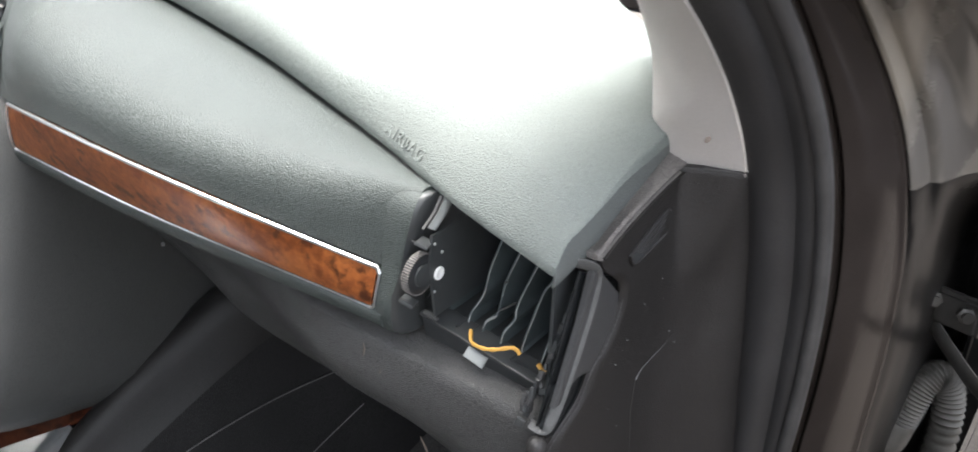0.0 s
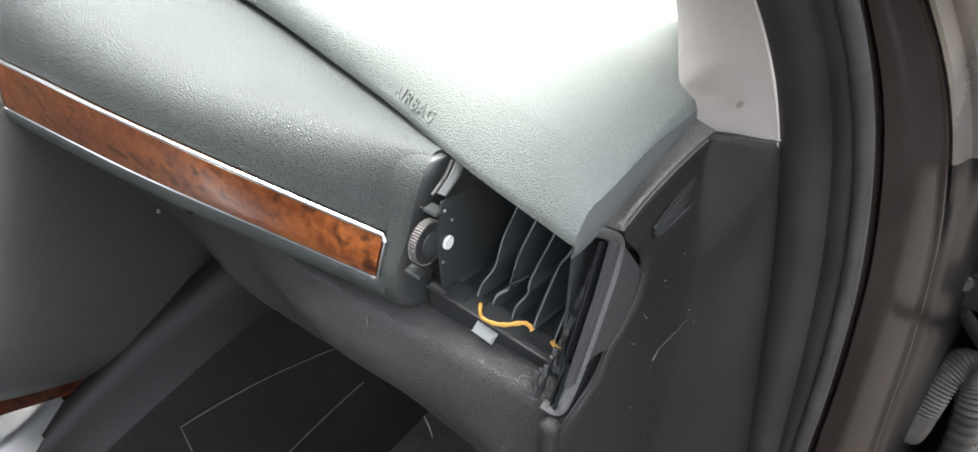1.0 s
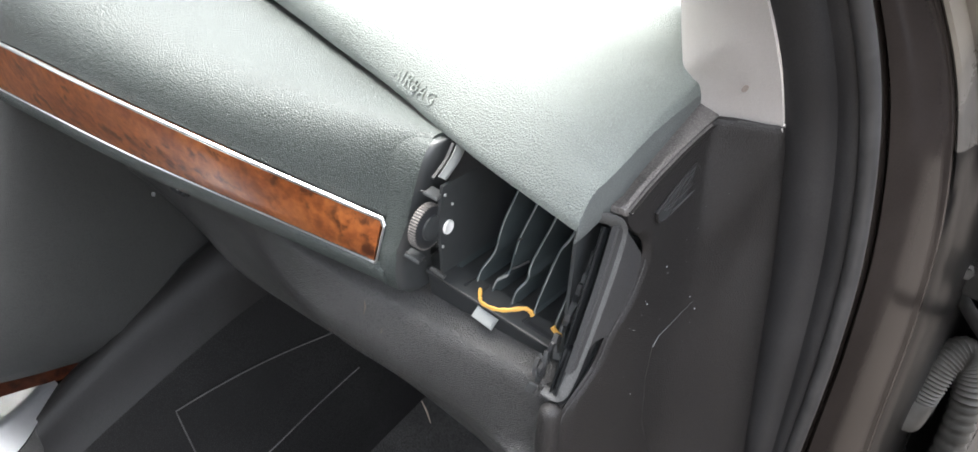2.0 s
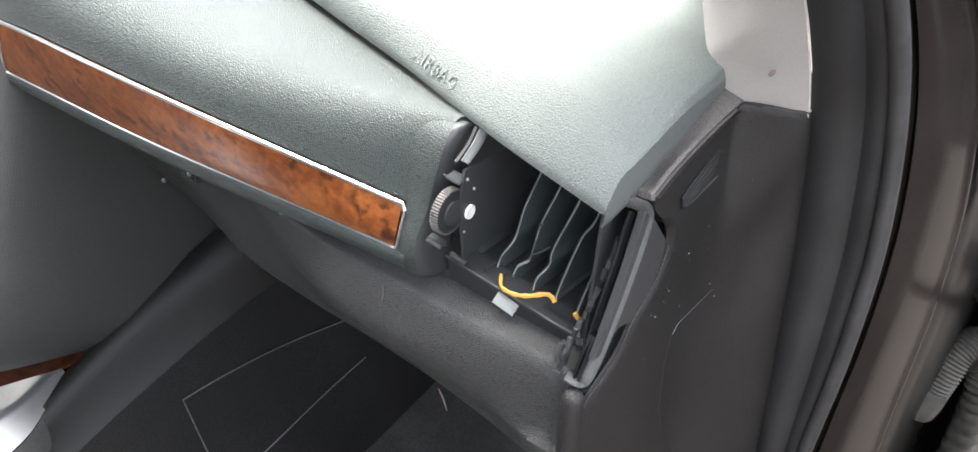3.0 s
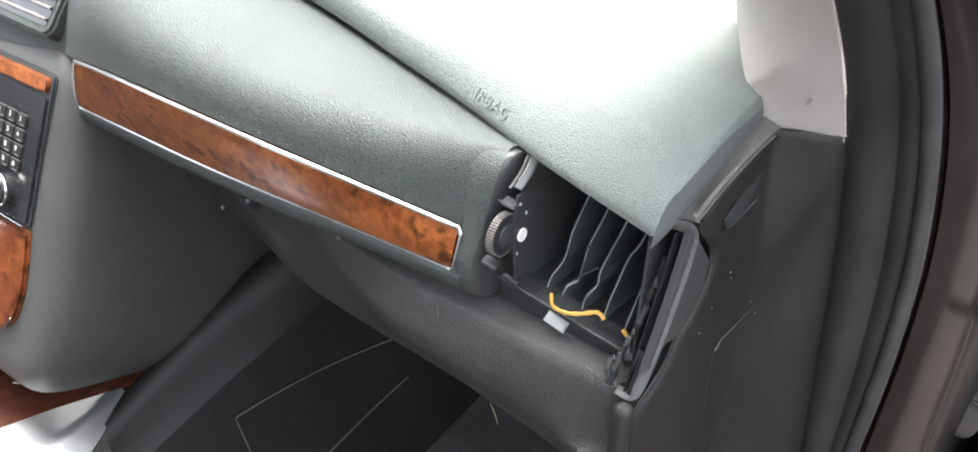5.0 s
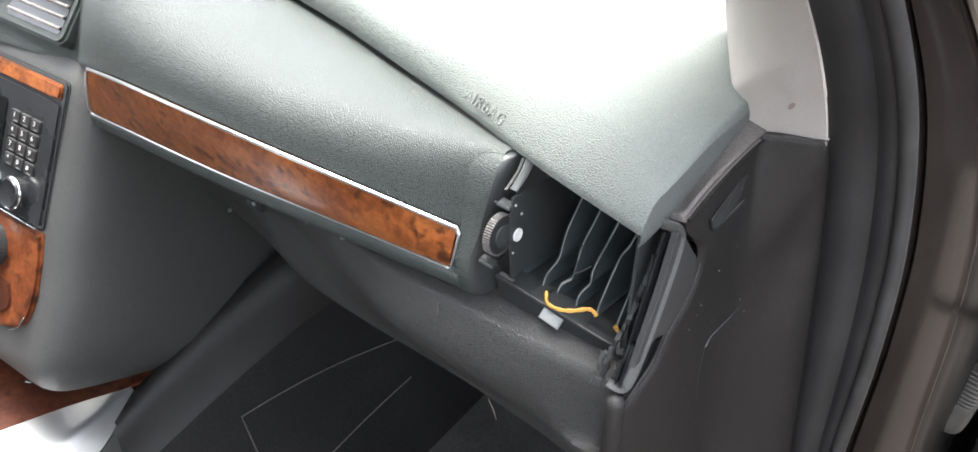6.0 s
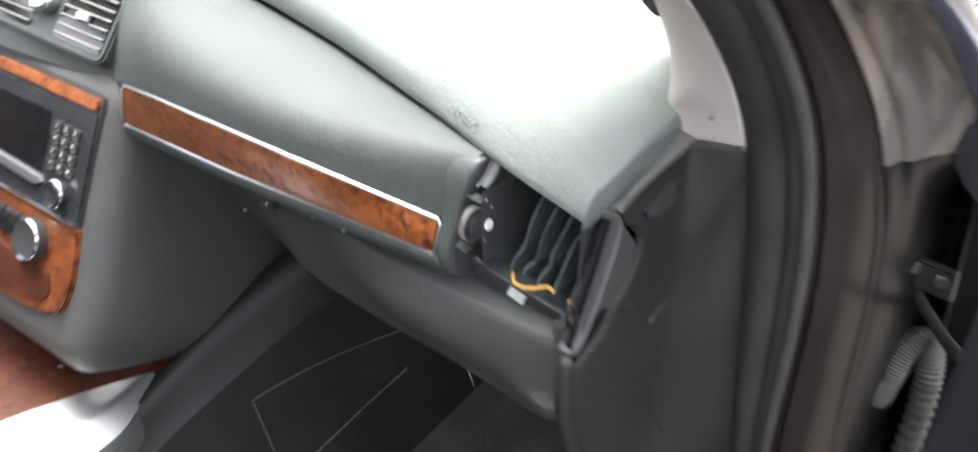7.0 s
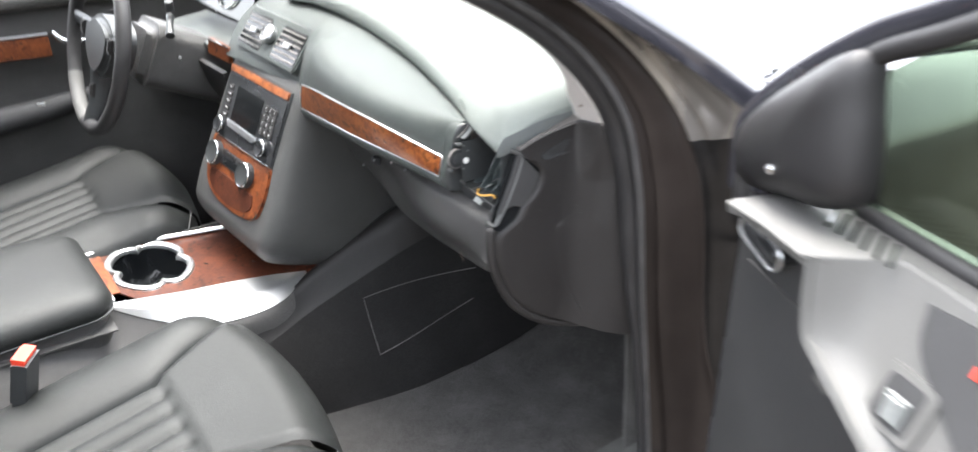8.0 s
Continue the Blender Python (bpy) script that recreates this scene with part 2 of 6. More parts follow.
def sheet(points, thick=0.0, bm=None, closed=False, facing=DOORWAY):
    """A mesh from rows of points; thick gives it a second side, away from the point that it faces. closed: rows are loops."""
    bm = bm or bmesh.new()
    P = np.array(points, float)
    nu, nv = P.shape[:2]
    front = [[bm.verts.new(P[i, j]) for j in range(nv)] for i in range(nu)]
    span = nv if closed else nv - 1
    for i in range(nu - 1):
        for j in range(span):
            k = (j + 1) % nv
            bm.faces.new((front[i][j], front[i + 1][j], front[i + 1][k], front[i][k]))
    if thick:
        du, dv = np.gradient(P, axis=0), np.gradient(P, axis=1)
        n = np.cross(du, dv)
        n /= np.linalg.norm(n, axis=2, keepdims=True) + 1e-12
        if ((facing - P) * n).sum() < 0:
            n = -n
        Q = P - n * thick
        back = [[bm.verts.new(Q[i, j]) for j in range(nv)] for i in range(nu)]
        for i in range(nu - 1):
            for j in range(span):
                k = (j + 1) % nv
                bm.faces.new((back[i][j], back[i][k], back[i + 1][k], back[i + 1][j]))
        for i in range(nu - 1):
            for j in ((0, nv - 1) if not closed else ()):
                bm.faces.new((front[i][j], front[i + 1][j], back[i + 1][j], back[i][j]))
        for j in range(span):
            k = (j + 1) % nv
            for i in (0, nu - 1):
                bm.faces.new((front[i][j], front[i][k], back[i][k], back[i][j]))
    return bm


def curve3(keys, n):
    """n points on a smooth line through the keys."""
    K = np.array(keys, float)
    K = np.vstack([2 * K[0] - K[1], K, 2 * K[-1] - K[-2]])
    out = []
    for t in np.linspace(0, len(keys) - 1 - 1e-9, n):
        i = int(t)
        u = t - i
        a, b, c, d = K[i:i + 4]
        out.append(0.5 * (2 * b + (c - a) * u + (2 * a - 5 * b + 4 * c - d) * u * u + (3 * b - a - 3 * c + d) * u ** 3))
    return np.array(out)


def between(table, x):
    """Values of a table of (x, ...) rows at x, on a smooth line."""
    T = np.array(sorted(table), float)
    i = int(np.clip(np.searchsorted(T[:, 0], x) - 1, 0, len(T) - 2))
    u = (x - T[i, 0]) / (T[i + 1, 0] - T[i, 0])
    slopes = np.gradient(T[:, 1:], T[:, 0], axis=0)
    h = T[i + 1, 0] - T[i, 0]
    a, b, m0, m1 = T[i, 1:], T[i + 1, 1:], slopes[i] * h, slopes[i + 1] * h
    if u < 0 or u > 1:
        return a + (b - a) * u
    return (2 * u ** 3 - 3 * u * u + 1) * a + (u ** 3 - 2 * u * u + u) * m0 + (3 * u * u - 2 * u ** 3) * b + (u ** 3 - u * u) * m1


def tube(path, r, n=10, closed=False, bm=None, ratio=1.0):
    """A round rod along a path; r is a number or one for each point."""
    bm = bm or bmesh.new()
    P = [Vector(p) for p in path]
    R = r if hasattr(r, "__len__") else [r] * len(P)
    rings = []
    side = Vector((0, 0, 1))
    for i, p in enumerate(P):
        a = P[i - 1] if (i or closed) else p
        b = P[(i + 1) % len(P)] if (i < len(P) - 1 or closed) else p
        t = (b - a).normalized()
        if abs(t.dot(side)) > 0.95:
            side = Vector((1, 0, 0)) if abs(t.x) < 0.9 else Vector((0, 1, 0))
        side = (side - t * side.dot(t)).normalized()
        other = t.cross(side)
        rings.append([bm.verts.new(p + (side * math.cos(k * 2 * math.pi / n) + other * ratio * math.sin(k * 2 * math.pi / n)) * R[i]) for k in range(n)])
    for i in range(len(P) if closed else len(P) - 1):
        a, b = rings[i], rings[(i + 1) % len(P)]
        for k in range(n):
            bm.faces.new((a[k], a[(k + 1) % n], b[(k + 1) % n], b[k]))
    if not closed:
        bm.faces.new(rings[0][::-1])
        bm.faces.new(rings[-1])
    return bm


def sweep(path, profile, normal, bm=None):
    """A closed profile of (across, out) drawn along a path; out follows the normal."""
    bm = bm or bmesh.new()
    P, N = [Vector(p) for p in path], Vector(normal).normalized()
    rings = []
    for i, p in enumerate(P):
        t = (P[min(i + 1, len(P) - 1)] - P[max(i - 1, 0)]).normalized()
        a = N.cross(t).normalized()
        o = t.cross(a).normalized()
        rings.append([bm.verts.new(p + a * u + o * v) for u, v in profile])
    n = len(profile)
    for a, b in zip(rings, rings[1:]):
        for k in range(n):
            bm.faces.new((a[k], a[(k + 1) % n], b[(k + 1) % n], b[k]))
    bm.faces.new(rings[0][::-1])
    bm.faces.new(rings[-1])
    return bm


def axes(origin, u, v):
    """A frame with u to the right, v up, and its third axis out of the surface."""
    u, v = Vector(u).normalized(), Vector(v)
    v = (v - u * v.dot(u)).normalized()
    m = Matrix((u, v, u.cross(v))).transposed().to_4x4()
    m.translation = origin
    return m


def plate(outline, m, depth, bevel=0.002, seg=2, out=0.0, bm=None):
    """A slab with that outline in the frame m, depth thick to the back, its front edge rounded."""
    own = bmesh.new()
    top = [own.verts.new((x, y, out)) for x, y in outline]
    face = own.faces.new(top)
    if face.normal.z < 0 or sum(a[0] * b[1] - b[0] * a[1] for a, b in zip(outline, outline[1:] + outline[:1])) < 0:
        face.normal_flip()
    low = bmesh.ops.extrude_face_region(own, geom=[face])
    bmesh.ops.translate(own, verts=[g for g in low["geom"] if isinstance(g, bmesh.types.BMVert)], vec=(0, 0, -depth))
    if bevel:
        rim = [e for e in own.edges if all(abs(v.co.z - out) < 1e-7 for v in e.verts)]
        bmesh.ops.bevel(own, geom=rim, offset=bevel, segments=seg, affect="EDGES", clamp_overlap=True)
    bmesh.ops.transform(own, matrix=m, verts=own.verts)
    if bm is None:
        return own
    me = bpy.data.meshes.new("scratch")
    own.to_mesh(me)
    own.free()
    bm.from_mesh(me)
    bpy.data.meshes.remove(me)
    return bm


def rounded(x0, y0, x1, y1, r, n=5):
    """The outline of a rectangle with round corners."""
    out = []
    for cx, cy, a in ((x1 - r, y1 - r, 0), (x0 + r, y1 - r, 90), (x0 + r, y0 + r, 180), (x1 - r, y0 + r, 270)):
        out += [(cx + r * math.cos(radians(a + 90 * k / n)), cy + r * math.sin(radians(a + 90 * k / n))) for k in range(n + 1)]
    return out


def block(m, size, bevel=0.004, seg=2, bm=None):
    x, y, z = (s / 2 for s in size)
    return plate([(-x, -y), (x, -y), (x, y), (-x, y)], m, 2 * z, bevel, seg, z, bm)


def lathe(profile, m, n=32, bm=None):
    """A turned body: rows of (radius, height) about the third axis of m."""
    bm = bm or bmesh.new()
    rings = [[bm.verts.new(m @ Vector((r * math.cos(2 * math.pi * k / n), r * math.sin(2 * math.pi * k / n), h))) for k in range(n)] for r, h in profile]
    for a, b in zip(rings, rings[1:]):
        for k in range(n):
            bm.faces.new((a[k], a[(k + 1) % n], b[(k + 1) % n], b[k]))
    bm.faces.new(rings[0][::-1])
    bm.faces.new(rings[-1])
    return bm


def lettering(text, m, size, depth, bm=None, spacing=1.0):
    """Raised letters in the built-in font, centred in the frame m."""
    data = bpy.data.curves.new("letters", "FONT")
    data.body, data.size, data.extrude, data.align_x, data.align_y = text, size, depth, "CENTER", "CENTER"
    data.space_character = spacing
    data.resolution_u = 3
    ob = bpy.data.objects.new("letters", data)
    me = bpy.data.meshes.new_from_object(ob)
    me.transform(m)
    bm = bm or bmesh.new()
    bm.from_mesh(me)
    bpy.data.objects.remove(ob)
    bpy.data.curves.remove(data)
    bpy.data.meshes.remove(me)
    return bm


# ---- ground and car body ----
bm = sheet([[(x, y, 0) for y in (-2500, -200, -20, -4, 0, 4, 20, 200, 2500)] for x in (-2500, -200, -20, -4, 0, 4, 20, 200, 2500)], 0.05)
solo("ground", bm, "ground", "pale sandy yard surface under the car", "ground", "structure")

# added screen, cuts low skylight; one side stands for greenery behind the door glass
bm = sheet([[(x, y, z + 0.25 * math.sin(1.7 * k) * (z > 1)) for z in (0.0, 1.2, 2.4, 3.3)] for k, (x, y) in enumerate([(8.0, 5.0)] + [(8.0, y) for y in np.linspace(3.0, -11.0, 15)] + [(x, -11.0) for x in np.linspace(6.0, -8.0, 15)])], 0.3)
solo("yard_screen", bm, "hedge", "dull green screen added round the yard to cut low sky light", "wall", "structure")

# edges of the door opening: height, then x and y
INNER = [(0.28, 0.80, 0.26), (0.45, 0.795, 0.238), (0.55, 0.792, 0.225), (0.65, 0.79, 0.21), (0.75, 0.787, 0.187), (0.85, 0.781, 0.172),
         (0.95, 0.773, 0.160), (1.05, 0.764, 0.122), (1.15, 0.756, 0.016), (1.25, 0.745, -0.17), (1.45, 0.70, -0.55), (1.62, 0.64, -0.85)]
RIDGE = [(0.28, 0.82, 0.26), (0.45, 0.82, 0.24), (0.55, 0.82, 0.225), (0.65, 0.821, 0.208), (0.75, 0.822, 0.19), (0.85, 0.824, 0.175),
         (0.95, 0.82, 0.162), (1.05, 0.805, 0.137), (1.15, 0.783, 0.055), (1.25, 0.765, -0.11), (1.45, 0.72, -0.49), (1.62, 0.66, -0.79)]
JAMB = [(0.28, 0.90, 0.36), (0.45, 0.893, 0.345), (0.55, 0.884, 0.32), (0.65, 0.873, 0.289), (0.75, 0.868, 0.27), (0.85, 0.865, 0.259),
        (0.95, 0.856, 0.239), (1.05, 0.835, 0.197), (1.15, 0.798, 0.115), (1.25, 0.77, -0.03), (1.45, 0.735, -0.40), (1.62, 0.68, -0.70)]
OUTER = [(0.28, 0.93, 0.42), (0.6, 0.925, 0.39), (0.85, 0.915, 0.36), (1.0, 0.90, 0.325), (1.07, 0.884, 0.236), (1.14, 0.862, 0.128),
         (1.21, 0.832, 0.004), (1.28, 0.79, -0.135), (1.35, 0.765, -0.25), (1.45, 0.74, -0.42), (1.62, 0.69, -0.73)]


def on(table, z):
    x, y = between(table, z)
    return np.array((x, y, z))


HEIGHTS = np.concatenate([np.linspace(0.28, 0.9, 22), np.linspace(0.92, 1.3, 30), np.linspace(1.33, 1.62, 10)])
car_body = thing("car_body", "dark metallic car body with open door frame", "car body", (0.0, 0.0, 0.0), kind="structure")

rows = []
for z in HEIGHTS:
    a, b = on(RIDGE, z), on(JAMB, z)
    row = []
    for t, push in ((0, 0.004), (0.06, 0.016), (0.14, 0.018), (0.2, 0.006), (0.35, 0.0), (0.6, -0.003), (0.85, -0.002), (0.93, 0.0), (0.97, -0.002), (1.0, -0.001), (1.02, 0.004)):
        row.append(a + (b - a) * t + np.array((0, push, 0)))
    rows.append(row)
part("door_jamb", sheet(rows, 0.003), "paint", car_body, "black painted door jamb, tinted brown for the reflected ground", 50)

rows = []
for z in HEIGHTS:
    a, b = on(JAMB, z), on(OUTER, z)
    low = float(np.clip((0.99 - z) / 0.06, 0, 1))
    row = []
    for t, deep, pocket in ((0.0, 0.003, 0.0), (0.03, -0.003, 0.0), (0.07, -0.004, 0.0), (0.11, 0.002, 0.004), (0.15, 0.006, 0.008), (0.19, 0.003, 0.01), (0.24, 0.0, 0.016), (0.3, 0.001, 0.03), (0.38, 0.004, 0.06), (0.46, 0.005, 0.077), (0.54, 0.003, 0.083), (0.64, 0.0, 0.085), (0.74, 0.001, 0.07), (0.84, 0.002, 0.05), (0.92, -0.002, 0.01), (1.0, 0.0, 0.0)):
        row.append(a + (b - a) * t + np.array((0.004 * math.sin(math.pi * t), deep * (1 - low) + pocket * low, 0)))
    rows.append(row)
cut = int((HEIGHTS < 0.99).sum())
part("hinge_pillar", sheet(rows[:cut + 1], 0.003), "paint_low", car_body, "painted pillar with hinge recess, darkened for the shade there", 50)
part("wing_liner", block(axes((0.868, 0.50, 0.62), (1, 0, 0), (0, 0, 1)), (0.165, 0.68, 0.008), 0.002), "rubber", car_body, "black liner inside the front wing")
part("outer_pillar", sheet(rows[cut:], 0.003), "pillar", car_body, "glossy dark pillar streaked with dust and painted reflections", 50)

rows = []
for z in HEIGHTS[HEIGHTS > 0.97]:
    b = on(OUTER, z)
    up = float(np.clip((z - 1.0) / 0.1, 0, 1))
    rows.append([b + np.array((0.016 * math.sin(math.pi * min(1, 1.3 * t)) - 0.06 * t * t, 0.12 * t, 0.02 * t * up)) for t in np.linspace(0, 1, 10)])
part("a_pillar_skin", sheet(rows, 0.003), "paint_out", car_body, "blue-black painted windscreen pillar", 50)

rows = []
for y in np.linspace(0.30, 2.1, 24):
    row = []
    for a in np.linspace(0, 1, 12):
        ang = a * math.pi / 2
        row.append((0.80 + 0.155 * math.cos(ang) - 0.05 * max(0, y - 0.9), y + 0.09 * (1 - a) * (y < 0.5), 0.90 + 0.14 * math.sin(ang) - 0.08 * max(0, y - 0.5)))
    row = [(row[0][0] + 0.005, row[0][1], 0.35), (row[0][0] + 0.008, row[0][1], 0.62)] + row
    rows.append(row)
part("fender", sheet(rows, 0.004), "paint_out", car_body, "glossy dark front fender", 50)
rows = []
for y in np.linspace(0.44, 2.1, 22):
    rows.append([(x, y, 1.044 + 0.043 * (1 - (x / 0.8) ** 2) - 0.08 * max(0, y - 0.5) - 0.03 * max(0, y - 1.4) + 0.006 * math.exp(-((abs(x) - 0.5) / 0.05) ** 2)) for x in np.linspace(-0.80, 0.803, 36)])
part("bonnet", sheet(rows, 0.004), "paint_out", car_body, "glossy dark bonnet reflecting the sky", 50)
part("shut_line", tube([(0.8035, y, 1.046 - 0.08 * max(0, y - 0.5) - 0.03 * max(0, y - 1.4)) for y in np.linspace(0.46, 2.1, 16)], 0.0045, 8), "screen", car_body, "dark gap beside the bonnet")
part("left_fender", sheet([[(-0.80 - 0.155 * math.cos(a * math.pi / 2), y, 0.90 + 0.14 * math.sin(a * math.pi / 2) - 0.08 * max(0, y - 0.5)) for a in np.linspace(0, 1, 9)] for y in (0.3, 0.8, 1.4, 2.1)], 0.004), "paint_out", car_body)
part("cowl", sheet([[(x, y, 1.02 + 0.02 * (y - 0.5)) for x in np.linspace(-0.78, 0.78, 8)] for y in (0.46, 0.5, 0.54)], 0.004), "black", car_body)

# roof, left side, rear of the cabin: closes the place round and behind the view
part("roof", sheet([[(x, y, 1.66 + 0.05 * (1 - (x / 0.7) ** 2)) for x in np.linspace(-0.66, 0.66, 9)] for y in np.linspace(-2.2, -0.78, 6)], 0.03), "paint_out", car_body)
part("rear_wall", sheet([[(x, -2.2, z) for z in (0.3, 1.0, 1.7)] for x in (-0.9, 0, 0.9)], 0.03), "paint_out", car_body)
part("left_side", sheet([[(-0.80 + 0.06 * (z > 1.1), y, z) for z in (0.25, 0.6, 1.0)] for y in (-2.2, -1.0, 0.3, 0.6)], 0.03), "paint_out", car_body)
part("left_roof_rail", tube([(-0.70, 0.42, 1.06), (-0.74, -0.03, 1.25), (-0.70, -0.40, 1.47), (-0.67, -0.8, 1.64), (-0.67, -2.2, 1.66)], 0.045, 8), "headliner", car_body)
part("left_rear_window_wall", sheet([[(-0.74, y, z) for z in (1.0, 1.3, 1.62)] for y in (-2.2, -1.6, -1.15)], 0.02), "paint_out", car_body)
part("right_rear_side", sheet([[(0.80 - 0.1 * (z > 1.1), y, z) for z in (0.25, 0.6, 1.0, 1.62)] for y in (-2.2, -1.6, -1.05)], 0.03), "paint_out", car_body)
part("sill", sheet([[(x, y, z) for y in (-1.1, -0.5, 0.1, 0.3)] for x, z in ((0.70, 0.31), (0.74, 0.40), (0.80, 0.42), (0.86, 0.40), (0.89, 0.30))], 0.004), "black", car_body)

bm = sheet([[((0.70 - 0.05 * t) * s, 0.53 - 1.33 * t + 0.05 * (1 - s * s), 1.05 + 0.6 * t + 0.02 * (1 - s * s)) for s in np.linspace(-1, 1, 13)] for t in np.linspace(0, 1, 9)], 0.004)
solo("windscreen", bm, "window", "clear sloping windscreen glass", "windscreen", "structure")

# weather seal round the opening
seal = thing("door_seal", "black rubber door seal with a paler grey lip", "door seal", (0.8, 0.2, 0.4))
rows = []
for z in HEIGHTS:
    a, b = on(INNER, z), on(RIDGE, z)
    across = b - a
    nrm = np.array((across[1], -across[0], 0)) / (np.linalg.norm(across) + 1e-9)
    row = []
    for t in np.linspace(0, 1, 17):
        h = 0.006 * math.sin(math.pi * t / 0.62) ** 0.7 if t < 0.62 else 0.004 * math.sin(math.pi * (t - 0.62) / 0.38) ** 0.8 if t < 0.999 else 0
        row.append(a + across * t + nrm * max(0, h))
    rows.append(row)
part("rubber_band", sheet(rows, 0.004), "rubber", seal, "", 60)
part("lip", tube([on(RIDGE, z) + np.array((0.001, -0.004, 0)) for z in HEIGHTS], 0.0053, 14), "ridge", seal, "paler grey seal lip")

# windscreen pillar trim in pale fabric: from the door seal in to the pad and the glass
TRIM_IN = [(0.7150, 0.136, 1.004), (0.7158, 0.134, 1.024), (0.7120, 0.1345, 1.034), (0.7030, 0.140, 1.038), (0.6900, 0.166, 1.038), (0.668, 0.212, 1.040), (0.648, 0.250, 1.050),
           (0.645, 0.235, 1.09), (0.648, 0.185, 1.135), (0.63, -0.02, 1.27), (0.60, -0.38, 1.46), (0.56, -0.70, 1.60)]
TRIM_OUT = [1.0125, 1.032, 1.05, 1.075, 1.10, 1.135, 1.165, 1.19, 1.22, 1.34, 1.48, 1.62]
inner_line = curve3(TRIM_IN, 89)
rows = []
for k, lead in enumerate(inner_line):
    z = float(np.interp(k / 8, range(12), TRIM_OUT))
    a = on(INNER, z)
    puff = 0.012 * min(1, max(0, (z - 1.02) / 0.06))
    rows.append([a + (lead - a) * t + np.array((-0.002, -puff * math.sin(math.pi * max(0, t)) - 0.002, 0.3 * puff * math.sin(math.pi * max(0, t)))) for t in np.linspace(-0.02, 1, 14)])
pillar = solo("pillar_trim", sheet(rows, 0.004), "fabric", "pale grey woven fabric windscreen pillar trim with a small stain", "pillar trim", sharp=60)
spot = axes((0.7462, 0.1165, 1.0425), (0.55, 0.83, 0), (0.0, -0.3, 0.95))
part("stain", lathe([(0.0024, 0.0), (0.0018, 0.0001), (0.001, 0.00015)], spot, 12), "stain", pillar, "small brown stain")

# ---- cabin floor ----
rows = [[(x, y, 0.30 + 0.006 * math.sin(9 * x + 5 * y)) for y in np.linspace(-2.2, 0.42, 24)] + [(x, 0.52, 0.36), (x, 0.66, 0.55), (x, 0.7, 0.85)] for x in np.linspace(-0.79, 0.80, 16)]
solo("floor", sheet(rows, 0.01), "carpet", "black carpeted car floor and footwell", "floor", "structure")
solo("kick_panel", sheet([[(0.785 - 0.01 * k, y, z) for y in (0.23, 0.3, 0.5, 0.68)] for k, z in enumerate((0.29, 0.45, 0.6, 0.72))], 0.006), "carpet", "black carpeted footwell side panel", "panel", "structure")

# ---- dashboard ----
EDGE = [(-0.80, 0.13, 1.10), (-0.30, 0.125, 1.115), (-0.15, 0.10, 1.10), (-0.05, 0.057, 1.083), (0.035, 0.070, 1.083), (0.12, 0.085, 1.072), (0.205, 0.094, 1.057), (0.29, 0.097, 1.039),
        (0.375, 0.092, 1.023), (0.46, 0.076, 1.010), (0.545, 0.052, 1.003), (0.63, 0.0195, 0.999), (0.715, -0.002, 0.9915)]


def bow(x):
    s = (x - 0.109) / 0.476
    return 4 * s * (1 - s)


def wood_top(x):
    return np.array((x, -0.040 * bow(x) - 0.010 * (0.585 - x) / 0.476, 0.95 + 0.030 * bow(x) + 0.007 * (0.585 - x) / 0.476 + 0.0024 * math.exp(-((x - 0.26) / 0.11) ** 2)))


def wood_low(x):
    k = (x - 0.109) / 0.476
    return np.array((x, -0.016 * bow(x) - 0.016 + 0.012 * k, 0.914 + 0.005 * k + 0.012 * bow(x) - 0.0026 * math.exp(-((x - 0.36) / 0.12) ** 2)))


dashboard = thing("dashboard", "dark grey-green grained dashboard with its end vent torn out", "dashboard", (0.0, 0.2, 0.9))

PAD_BACK = np.array(((-0.78, 0.56), (0.40, 0.56), (0.50, 0.43), (0.57, 0.352), (0.61, 0.318), (0.653, 0.252), (0.673, 0.214), (0.688, 0.176), (0.700, 0.150), (0.710, 0.1345), (0.7175, 0.1325)))
WALL_LOW = np.array(((-0.01, 0.989), (0.005, 0.9893), (0.0205, 0.9925), (0.031, 0.992), (0.040, 0.9945), (0.060, 1.0015), (0.089, 1.009), (0.1325, 1.020)))
